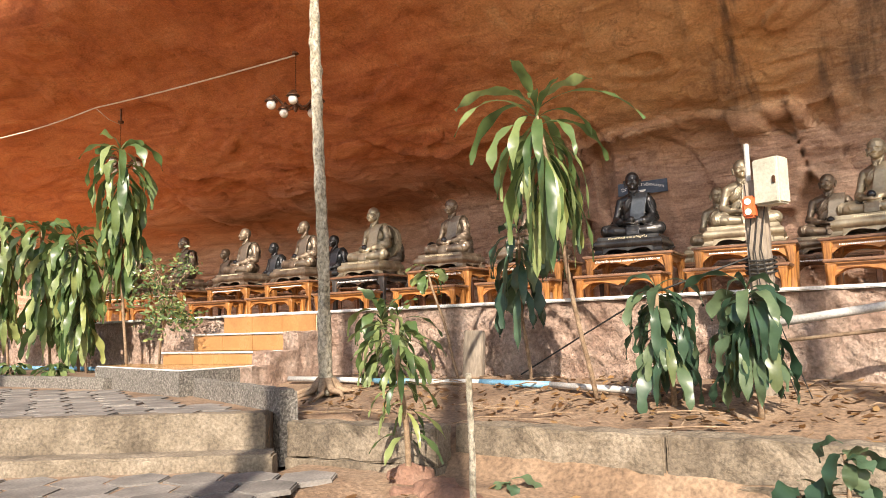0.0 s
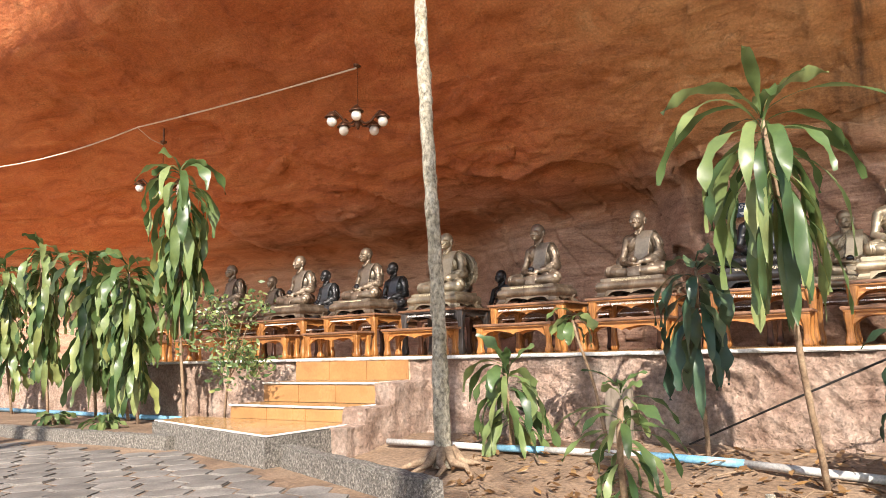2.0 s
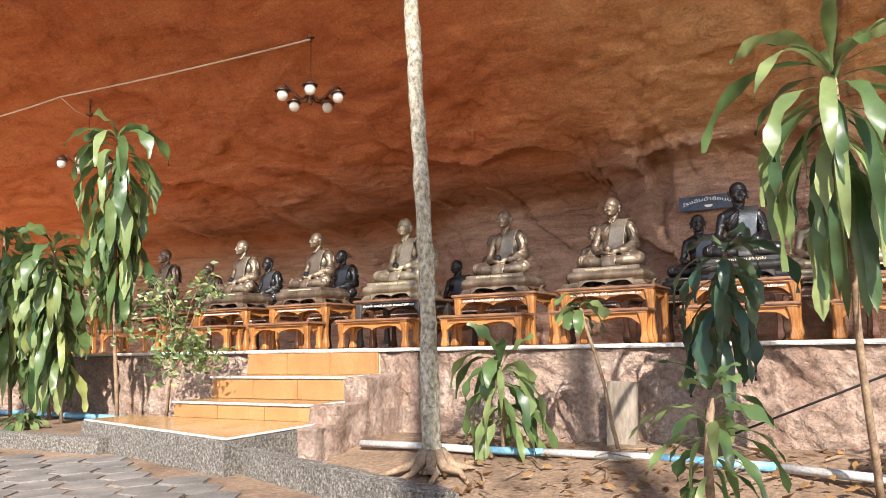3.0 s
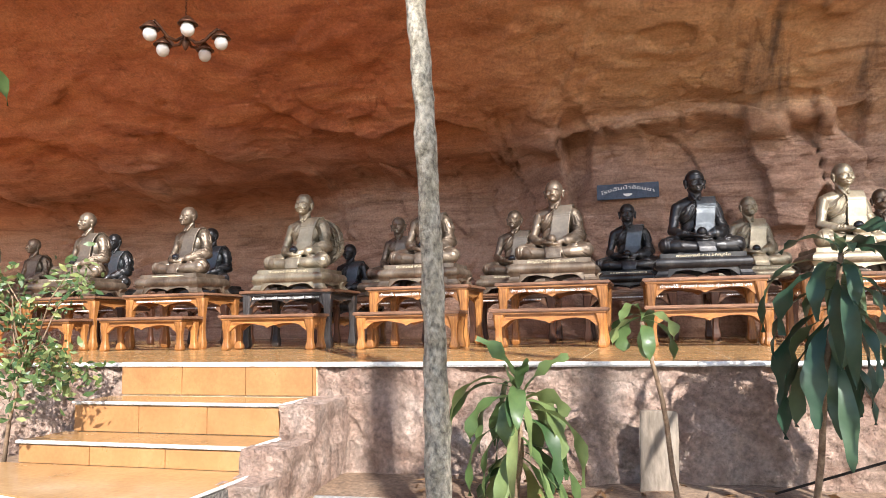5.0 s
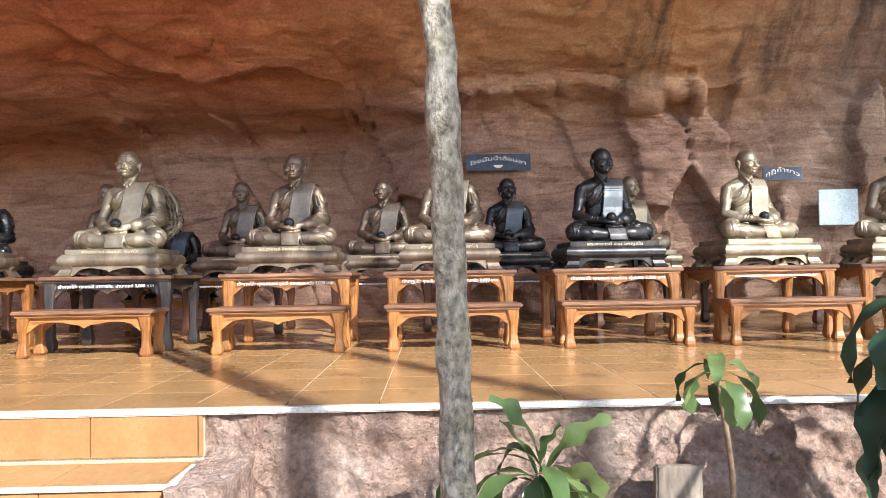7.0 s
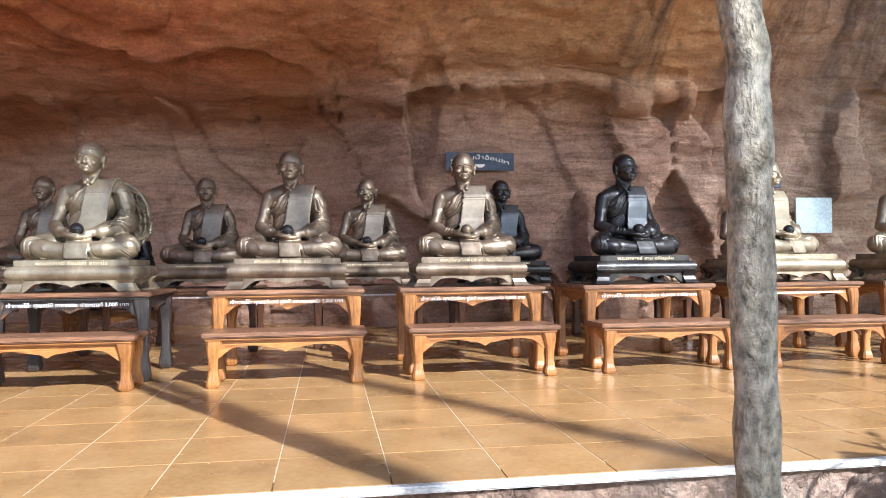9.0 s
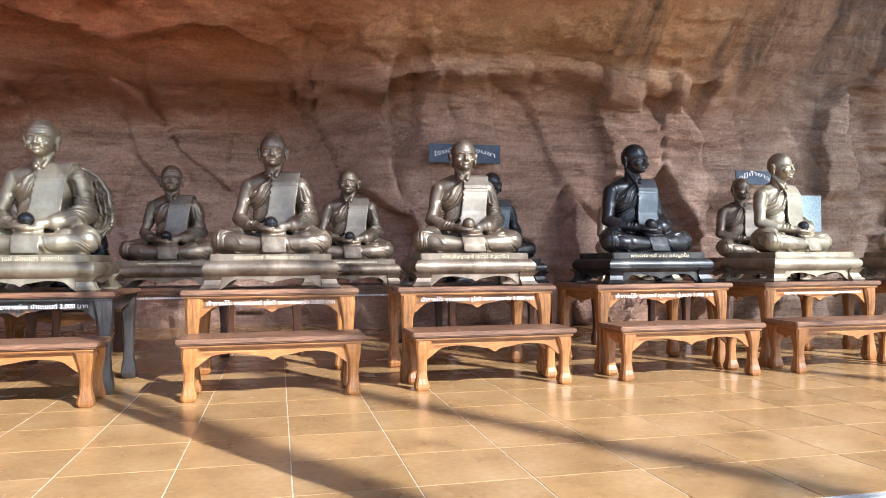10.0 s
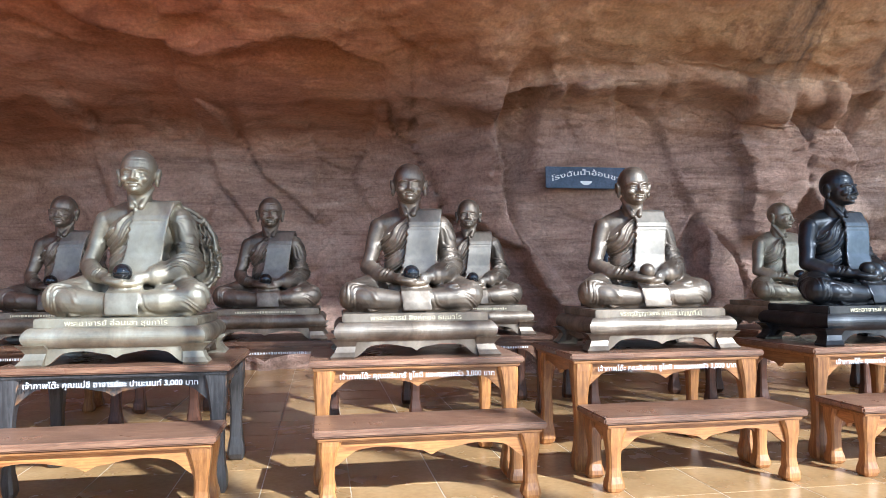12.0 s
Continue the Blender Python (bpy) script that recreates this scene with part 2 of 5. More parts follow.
M_WOOD_UP = wood("varnished_teak_upright", (0.2, 0.076, 0.022), (0.57, 0.27, 0.076), "Z")
M_WOOD_TOP = wood("dark_teak_top", (0.14, 0.066, 0.04), (0.35, 0.2, 0.115), rough=(0.22, 0.42))
M_LACQUER = wood("worn_black_lacquer", (0.024, 0.021, 0.02), (0.09, 0.082, 0.08), "Z", worn=(0.3, 0.15, 0.06))
# wood of the back tables, its colour darkened for the shade of the recess
M_WOOD_SHADED = wood("shaded_wood", (0.045, 0.018, 0.01), (0.14, 0.055, 0.026), "Z")
M_BRONZE = bronze("brown_bronze", (0.07, 0.05, 0.036), (0.215, 0.165, 0.12), (0.38, 0.31, 0.235), (0.38, 0.54))
M_PALE = bronze("pale_bronze", (0.18, 0.145, 0.1), (0.33, 0.28, 0.2), (0.5, 0.435, 0.32), (0.42, 0.58))
M_DARK = bronze("dark_bronze", (0.018, 0.018, 0.019), (0.045, 0.044, 0.046), (0.11, 0.105, 0.1), (0.28, 0.44))
# polished sash metals; their lighter colour also paints in the sheen of the sky
M_BRONZE_SHEEN = bronze("rubbed_bronze_sheen", (0.13, 0.108, 0.086), (0.25, 0.21, 0.165), (0.36, 0.31, 0.245), (0.44, 0.58))
M_PALE_SHEEN = bronze("rubbed_pale_bronze_sheen", (0.26, 0.22, 0.15), (0.4, 0.345, 0.25), (0.53, 0.465, 0.35), (0.46, 0.6))
M_DARK_SHEEN = bronze("rubbed_dark_bronze_sheen", (0.055, 0.06, 0.065), (0.10, 0.11, 0.12), (0.18, 0.19, 0.2), (0.34, 0.46))
M_BALL = plain("black_gloss", (0.012, 0.012, 0.014), 0.08)
M_GOLD = plain("gold_paint", (0.7, 0.6, 0.4), 0.45, 0.2)
M_LETTER = plain("white_letters", (0.82, 0.8, 0.76), 0.5)
M_BARK = surface("pale_bark", (0.33, 0.29, 0.2), (0.56, 0.50, 0.38), (0.70, 0.65, 0.53), 11, (0.85, 0.95), 0, 0.8, 0.02, 40, (1, 1, 0.7), spots=0.75, lumps=0.035)
M_TIMBER = surface("grey_timber", (0.17, 0.135, 0.1), (0.27, 0.22, 0.17), (0.36, 0.31, 0.25), 6, (0.85, 0.95), 0, 0.6, 0.01, 40, (1, 1, 0.25))
M_STEM = surface("dry_stem", (0.16, 0.10, 0.06), (0.28, 0.19, 0.12), (0.38, 0.28, 0.18), 14, (0.85, 0.95), 0, 0.5, 0.006, 60)
M_LEAF = leaf_material("strap_leaf", (0.045, 0.09, 0.035), (0.12, 0.18, 0.065), (0.25, 0.3, 0.125))
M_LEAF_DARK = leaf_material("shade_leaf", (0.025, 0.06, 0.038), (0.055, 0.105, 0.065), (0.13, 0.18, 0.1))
M_ROPE = plain("white_cable", (0.62, 0.52, 0.42), 0.6)
M_GLASS = plain("opal_glass", (0.85, 0.84, 0.8), 0.25)
M_IRON = surface("brown_iron", (0.07, 0.035, 0.02), (0.16, 0.075, 0.042), (0.27, 0.14, 0.08), 12, (0.35, 0.5), 0.6, 0.1, 0.003)
M_PIPE_BLUE = surface("blue_pipe", (0.10, 0.26, 0.42), (0.16, 0.36, 0.52), (0.3, 0.5, 0.62), 5, (0.4, 0.6), bump=0.05)
M_PIPE_GREY = surface("grey_pipe", (0.4, 0.38, 0.35), (0.55, 0.53, 0.5), (0.66, 0.64, 0.6), 5, (0.5, 0.7), bump=0.05)
M_SIGN = surface("blue_grey_sign", (0.03, 0.045, 0.075), (0.05, 0.07, 0.11), (0.08, 0.1, 0.15), 6, (0.5, 0.7), bump=0.1)
M_SIGN_PALE = surface("pale_blue_board", (0.45, 0.6, 0.66), (0.55, 0.7, 0.76), (0.62, 0.76, 0.8), 4, (0.5, 0.7), bump=0.05)
M_BOX = surface("grey_enamel", (0.4, 0.39, 0.31), (0.5, 0.48, 0.39), (0.57, 0.55, 0.46), 5, (0.4, 0.6), bump=0.1, spots=0.2)
M_ORANGE = plain("orange_plastic", (0.6, 0.13, 0.04), 0.45)
M_BLACK = plain("black_cable", (0.02, 0.018, 0.016), 0.6)
M_LITTER = leaf_material("dead_leaf", (0.12, 0.06, 0.03), (0.24, 0.13, 0.06), (0.36, 0.22, 0.11))
M_STONE = surface("red_boulder", (0.13, 0.065, 0.042), (0.23, 0.125, 0.085), (0.32, 0.2, 0.14), 5, (0.85, 0.95), 0, 0.5, 0.015)
M_POT = surface("terracotta", (0.4, 0.13, 0.05), (0.52, 0.19, 0.08), (0.6, 0.25, 0.11), 8)

# ---- mesh helpers ----
def mesh_of(name, verts, faces, material, smooth=False):
    me = bpy.data.meshes.new(name)
    me.from_pydata(verts, [], faces)
    for mat in material if isinstance(material, (list, tuple)) else (material,):
        me.materials.append(mat)
    if smooth:
        me.polygons.foreach_set("use_smooth", [True] * len(me.polygons))
    me.update()
    return me


def part(name, bm, material, parent=None, label="", smooth=False, at=None):
    """Links a bmesh, or a ready mesh, as one object under a thing."""
    if isinstance(bm, bmesh.types.BMesh):
        me = bpy.data.meshes.new(name)
        bmesh.ops.recalc_face_normals(bm, faces=bm.faces)
        bm.to_mesh(me)
        bm.free()
        me.materials.append(material)
        if smooth:
            me.polygons.foreach_set("use_smooth", [True] * len(me.polygons))
    else:
        me = bm
    ob = new(name, me)
    if parent:
        ob.parent = parent
    if at is not None:
        ob.matrix_basis = at
    if label:
        ob["label"] = label
    return ob


def box(size, centre=(0, 0, 0), bevel=0.006, bm=None):
    out = bm or bmesh.new()
    one = bmesh.new()
    bmesh.ops.create_cube(one, size=1, matrix=Matrix.Translation(centre) @ Matrix.Diagonal((*size, 1)))
    if bevel:
        bmesh.ops.bevel(one, geom=one.edges[:], offset=min(bevel, min(size) * 0.45), segments=2, affect="EDGES")
    if bm is None:
        out.free()
        return one
    tmp = bpy.data.meshes.new("tmp")
    one.to_mesh(tmp)
    one.free()
    out.from_mesh(tmp)
    bpy.data.meshes.remove(tmp)
    return out


def tube(points, radii, sides=10, bm=None, squash=1.0):
    """A swept tube through points, with a radius at each."""
    bm = bm or bmesh.new()
    pts = [Vector(p) for p in points]
    rings = []
    side = None
    for i, p in enumerate(pts):
        d = (pts[min(i + 1, len(pts) - 1)] - pts[max(i - 1, 0)]).normalized()
        if side is None:
            side = d.orthogonal().normalized()
        side = (side - d * side.dot(d)).normalized()
        up = d.cross(side)
        r = radii[i] if isinstance(radii, (list, tuple)) else radii
        rings.append([bm.verts.new(p + r * (math.cos(a) * side + squash * math.sin(a) * up)) for a in [2 * math.pi * k / sides for k in range(sides)]])
    for a, b in zip(rings, rings[1:]):
        for k in range(sides):
            bm.faces.new((a[k], a[(k + 1) % sides], b[(k + 1) % sides], b[k]))
    bm.faces.new(rings[0][::-1])
    bm.faces.new(rings[-1])
    return bm


def lathe(profile, sides=20, bm=None, centre=(0, 0, 0)):
    bm = bm or bmesh.new()
    rings = [[bm.verts.new((centre[0] + r * math.cos(2 * math.pi * k / sides), centre[1] + r * math.sin(2 * math.pi * k / sides), centre[2] + z)) for k in range(sides)] for r, z in profile]
    for a, b in zip(rings, rings[1:]):
        for k in range(sides):
            bm.faces.new((a[k], a[(k + 1) % sides], b[(k + 1) % sides], b[k]))
    bm.faces.new(rings[0][::-1])
    bm.faces.new(rings[-1])
    return bm


def thing(name, at, label, category, group=""):
    ob = new(name)
    ob.empty_display_size = 0.1
    ob.matrix_basis = at
    return tagged(ob, label, category, group)


def structure(name, me, label=""):
    return tagged(new(name, me), label, "", "", "structure")


def fbm(p, octaves=5, h=0.9):
    return noise.fractal(Vector(p), h, 2.1, octaves)


def grid_faces(nu, nv, flip=False):
    f = [(i * nv + j, (i + 1) * nv + j, (i + 1) * nv + j + 1, i * nv + j + 1) for i in range(nu - 1) for j in range(nv - 1)]
    return [q[::-1] for q in f] if flip else f


# ---- rock shelter ----
FLOOR = 1.765


def smoothstep(a, b, v):
    v = min(max((v - a) / (b - a), 0), 1)
    return v * v * (3 - 2 * v)


PROFILE_RIGHT = [(12.9, 1.5), (12.5, 2.6), (12.3, 3.6), (12.1, 4.35), (11.98, 4.62), (11.66, 4.72), (11.6, 4.93), (11.15, 5.18), (10.5, 5.62), (9.6, 6.1), (8.6, 6.6), (7.6, 7.2), (7.1, 8.2), (6.9, 10.0), (7.4, 14.0)]
PROFILE_LEFT = [(14.0, 1.5), (13.85, 2.6), (13.8, 3.5), (13.75, 4.25), (13.55, 4.52), (12.8, 4.64), (12.1, 4.86), (11.5, 5.12), (10.6, 5.68), (9.6, 6.25), (8.7, 6.68), (7.6, 7.1), (6.4, 7.7), (5.7, 9.6), (6.0, 14.0)]
PROFILE_END = [(12.9, 1.5), (12.3, 2.6), (12.0, 3.6), (11.9, 4.35), (11.6, 4.8), (11.35, 5.2), (11.1, 5.7), (10.75, 6.3), (10.1, 6.9), (9.1, 7.3), (8.1, 7.7), (7.4, 8.1), (7.0, 8.8), (6.9, 10.4), (7.4, 14.0)]


PROFILE_FAR = [(15.4, 1.5), (15.2, 2.6), (15.0, 3.4), (14.7, 4.1), (14.1, 4.5)] + PROFILE_LEFT[5:]


def along(profile, u):
    """A smooth point at u (0..1) of a profile."""
    k = u * (len(profile) - 1)
    i = min(int(k), len(profile) - 2)
    f = k - i
    p = [Vector(profile[min(max(j, 0), len(profile) - 1)]) for j in (i - 1, i, i + 1, i + 2)]
    return 0.5 * (2 * p[1] + (p[2] - p[0]) * f + (2 * p[0] - 5 * p[1] + 4 * p[2] - p[3]) * f * f + (3 * p[1] - p[0] - 3 * p[2] + p[3]) * f ** 3)


def shelter():
    xs = [-46 + 1.0 * i for i in range(16)] + [-30 + 0.5 * i for i in range(28)] + [-16 + 0.1 * i for i in range(70)] + [-9 + 0.04 * i for i in range(262)] + [1.5 + 0.12 * i for i in range(10)] + [2.7 + 0.3 * i for i in range(28)]
    nv = 250
    verts = []
    for x in xs:
        a = smoothstep(-6.2, -4.2, x)
        b = smoothstep(-1.6, 1.2, x)
        for j in range(nv):
            u = j / (nv - 1)
            u = u * 0.62 if u < 0.5 else 0.31 + (u - 0.5) * 0.9 if u < 0.85 else 0.625 + (u - 0.85) * 2.5
            p = along(PROFILE_FAR, u).lerp(along(PROFILE_LEFT, u), smoothstep(-10.6, -8.4, x)).lerp(along(PROFILE_RIGHT, u), a).lerp(along(PROFILE_END, u), b)
            q = along(PROFILE_RIGHT, min(u + 0.01, 1)) - along(PROFILE_RIGHT, max(u - 0.01, 0))
            n = Vector((0, -q.y, q.x)).normalized()
            y, z = p
            # the ledge wanders up and down
            z += math.exp(-((z - 4.8) / 0.5) ** 2) * (0.16 * fbm((x * 0.55, 3, 9), 3) + 0.05 * noise.cell(Vector((x * 0.9, 7, 1))))
            wall = 1 - smoothstep(4.6, 5.0, z)
            d = 0.15 * fbm((x * 0.28, y * 0.3, z * 0.35), 3)
            # long swept layers in the roof
            w = 1.3 * fbm((x * 0.16 + 3, y * 0.22, z * 0.2), 3)
            s = (y * 0.75 + z * 0.9 - 0.16 * x + w) * 1.45
            f = s - math.floor(s)
            d += (1 - wall) * 0.11 * (f ** 2.5 - 0.4) * min(1.0, 0.25 + 2.2 * abs(fbm((x * 0.35, y * 0.4, 7), 2)))
            s2 = s * 2.7 + 0.8 * fbm((x * 0.5, y * 0.6, 2), 2)
            d += (1 - wall) * 0.03 * ((s2 - math.floor(s2)) ** 3 - 0.4)
            d += 0.06 * fbm((x * 0.9, y * 0.9, z * 2.2), 4) + 0.07 * (abs(fbm((x * 1.6, y * 1.3, z * 2.6), 5)) - 0.25)
            # leaning joints in the wall
            if wall > 0.02:
                c = Vector((x * 1.65 + z * 0.6 + 0.22 * fbm((x, z, 1), 3), z * 0.62 + 0.15 * fbm((x, z, 6), 2), 3.3))
                dist, pts = noise.voronoi(c)
                edge = dist[1] - dist[0]
                lift = 0.24 * (noise.cell(pts[0] * 7.0) - 0.2) * (0.25 + 0.75 * smoothstep(-6.5, -4.6, x))
                d += wall * (lift * smoothstep(0.0, 0.05, edge) - 0.075 * math.exp(-(edge / 0.03) ** 2))
            # a blocky lip above the wall
            d += 0.035 * smoothstep(-5.4, -4.3, x) * math.exp(-((z - 4.85) / 0.16) ** 2) * (0.7 + 0.9 * noise.cell(Vector((x * 1.3, 2, 5)))) * (1 - 0.7 * smoothstep(-2.9, -2.4, x))
            for sx, sz in ((-3.71, 3.86), (-0.05, 3.62), (0.68, 3.18)):
                d *= 1 - math.exp(-(((x - sx) / 0.5) ** 4 + ((z - sz) / 0.3) ** 4))
            verts.append((x, y + n.y * d - 0.9 * max(0.0, -21 - x), z + n.z * d))
    me = mesh_of("rock_shelter", verts, grid_faces(len(xs), nv), M_ROCK, True)
    return structure("rock_wall", me, "overhanging orange sandstone wall and roof of a rock shelter")


shelter()


# ---- ground, paving, platform ----
def soil_height(x, y):
    low = 0.10 + 0.10 * smoothstep(0.0, -3.0, x)
    h = low + 0.42 * smoothstep(1.2, 3.6, y + 0.55 * (-x - 2.5))
    bed = 0.86 + 0.19 * smoothstep(4.1, 5.9, y)
    t = smoothstep(3.95, 4.12, y) * smoothstep(-60, -59, x)
    if x < -3.6:
        t = smoothstep(0, 0.2, y - (3.75 + (-3.65 - x) * 0.34))
    h = h * (1 - t) + bed * t
    if x < -3.6 and t < 0.5:
        h = min(h, 0.56)
    return h


def ground():
    xs = [-400, -150, -60] + [-30 + i * 1.0 for i in range(18)] + [-12 + i * 0.13 for i in range(108)] + [2.1 + i * 1.0 for i in range(12)] + [30, 80, 200, 400]
    ys = [-400, -150, -60, -30, -15] + [-8 + i * 0.8 for i in range(10)] + [i * 0.13 for i in range(52)] + [6.9, 9.0, 13, 20, 60, 400]
    verts = []
    for x in xs:
        for y in ys:
            near = -13 < x < 3 and -1 < y < 7
            d = 0.03 * fbm((x * 1.1, y * 1.1, 0), 4) + 0.012 * fbm((x * 5, y * 5, 3), 3) if near else 0
            verts.append((x, y, soil_height(x, y) + d))
    me = mesh_of("ground", verts, grid_faces(len(xs), len(ys)), M_SOIL, True)
    structure("ground", me, "sandy reddish soil littered with dry leaves")


def prism(outline, z0, z1, bevel=0.012):
    bm = bmesh.new()
    f = bm.faces.new([bm.verts.new((x, y, z0)) for x, y in outline])
    r = bmesh.ops.extrude_face_region(bm, geom=[f])
    bmesh.ops.translate(bm, verts=[v for v in r["geom"] if isinstance(v, bmesh.types.BMVert)], vec=(0, 0, z1 - z0))
    bmesh.ops.recalc_face_normals(bm, faces=bm.faces)
    if bevel:
        bmesh.ops.bevel(bm, geom=[e for e in bm.edges if all(v.co.z > z0 + 0.01 for v in e.verts)], offset=bevel, segments=2, affect="EDGES")
    return bm


def roughen(bm, amount, scale, cuts=0.06, keep=None):
    """Splits a solid finely and pushes its skin about, as of hand-thrown render."""
    for axis in range(3):
        lo = min(v.co[axis] for v in bm.verts)
        hi = max(v.co[axis] for v in bm.verts)
        n = int((hi - lo) / cuts)
        for i in range(1, n):
            at = [0, 0, 0]
            no = [0, 0, 0]
            at[axis] = lo + (hi - lo) * i / n
            no[axis] = 1
            bmesh.ops.bisect_plane(bm, geom=bm.verts[:] + bm.edges[:] + bm.faces[:], plane_co=at, plane_no=no)
    bm.normal_update()
    moves = [(v, v.normal * (amount * fbm(v.co * scale, 4))) for v in bm.verts if keep is None or not keep(v.co)]
    for v, d in moves:
        v.co += d
    return bm


EDGE_Y = 6.14
STEP_X0, STEP_X1 = -7.30, -5.72


def platform():
    # core of the platform, its rendered front, white nosing and tiles
    core = part("platform_core", prism([(-24, EDGE_Y + 0.16), (6, EDGE_Y + 0.16), (6, 15.6), (-24, 15.6)], 0.6, FLOOR - 0.0006, 0), M_GROUT)
    tagged(core, "raised platform floor bedded in pale grout", "", "", "structure")
    for name, x0, x1 in (("wall_front_west", -20.0, STEP_X0), ("wall_front_east", STEP_X1, 5.0)):
        verts, nu = [], int((x1 - x0) / 0.045)
        rows = 22
        for i in range(nu + 1):
            x = x0 + (x1 - x0) * i / nu
            for j in range(rows + 1):
                z = 0.7 + (FLOOR - 0.035 - 0.7) * j / rows
                lump = fbm((x * 3.2, z * 3.6, 2), 3) * 0.045 + fbm((x * 11, z * 13, 5), 3) * 0.036
                verts.append((x, EDGE_Y + 0.03 - 0.05 * (1 - j / rows) - lump, z))
        n = len(verts)
        back = [(x0, EDGE_Y + 0.16, 0.7), (x0, EDGE_Y + 0.16, FLOOR - 0.035), (x1, EDGE_Y + 0.16, 0.7), (x1, EDGE_Y + 0.16, FLOOR - 0.035)]
        faces = grid_faces(nu + 1, rows + 1, True)
        me = mesh_of(name, verts + back, faces + [tuple(range(rows + 1)) + (n + 1, n), tuple(range(n - rows - 1, n)) + (n + 3, n + 2), tuple(i * (rows + 1) + rows for i in range(nu + 1)) + (n + 3, n + 1)], M_STUCCO, True)
        structure(name, me, "rough pink-grey cement render on the platform front")
    nose = part("trim_nosing", box((25.0, 0.05, 0.03), (-7.5, EDGE_Y + 0.01, FLOOR - 0.014), 0.008), M_WHITE)
    tagged(nose, "white edge trim along the platform tiles", "", "", "structure")


def steps():
    # riser faces, the heights of their tops and feet, and their left ends
    group = thing("staircase", pose(0, 0, 0), "short orange tiled staircase with white nosings", "staircase")
    ys = [EDGE_Y, 5.68, 5.30]
    tops = [FLOOR, 1.535, 1.338]
    feet = [1.535, 1.338, 1.20]
    lefts = [STEP_X0 + 0.03, STEP_X0 + 0.04, STEP_X0 - 0.02]
    for y, top, foot, x0 in zip(ys, tops, feet, lefts):
        if y < EDGE_Y:
            part("core", box((STEP_X1 - x0, EDGE_Y + 0.1 - y - 0.02, top - 0.62), ((STEP_X1 + x0) / 2, (EDGE_Y + 0.1 + y + 0.02) / 2, (top - 0.012 + 0.61) / 2), 0), M_GROUT, group)
        else:
            part("core", box((STEP_X1 - x0, 0.2, top - 0.7), ((STEP_X1 + x0) / 2, y + 0.12, (top - 0.012 + 0.7) / 2 - 0.005), 0), M_GROUT, group)
        w = (STEP_X1 - x0) / 3.05
        k = x0
        while k < STEP_X1 - 0.02:
            e = min(k + w, STEP_X1)
            part("riser_tile", box((e - k - 0.005, 0.014, top - foot - 0.03), ((e + k) / 2, y + 0.008, (top + foot) / 2 - 0.01), 0.002), M_RISER, group)
            if y < EDGE_Y:
                part("tread_tile", box((e - k - 0.005, 0.36, 0.014), ((e + k) / 2, y + 0.2, top - 0.006), 0.002), M_TILE, group)
            k = e
        if y < EDGE_Y:
            part("side_trim", box((0.028, 0.42, 0.024), (STEP_X1 + 0.004, y + 0.225, top - 0.006), 0.005), M_WHITE, group)
        part("nosing", box((STEP_X1 - x0 + 0.02, 0.035, 0.018), ((STEP_X1 + x0) / 2, y - 0.002, top - 0.006), 0.005), M_WHITE, group)
    # stepped cheek of rough render beside the flight
    for side, xs in (("cheek", (STEP_X1, STEP_X1 + 0.24)),):
        for y0, y1, top in ((5.62, EDGE_Y + 0.02, 1.535), (5.22, 5.62, 1.338), (4.98, 5.22, 1.2)):
            bm = roughen(box((xs[1] - xs[0], y1 - y0, top - 0.7), (sum(xs) / 2, (y0 + y1) / 2, (top + 0.7) / 2), 0.0), 0.03, 6, 0.05)
            part("cheek", bm, M_STUCCO, group, "rough cement cheek of the steps")


def kerb(name, a, b, z0, z1, wide, label, material=None):
    d = Vector((b[0] - a[0], b[1] - a[1], 0))
    n = Vector((-d.y, d.x, 0)).normalized() * wide
    bm = prism([(a[0], a[1]), (b[0], b[1]), (b[0] + n.x, b[1] + n.y), (a[0] + n.x, a[1] + n.y)], z0, z1, 0.015)
    bm = roughen(bm, 0.012, 9, 0.09)
    return tagged(part(name, bm, material or M_CONCRETE), label, "", "", "structure")


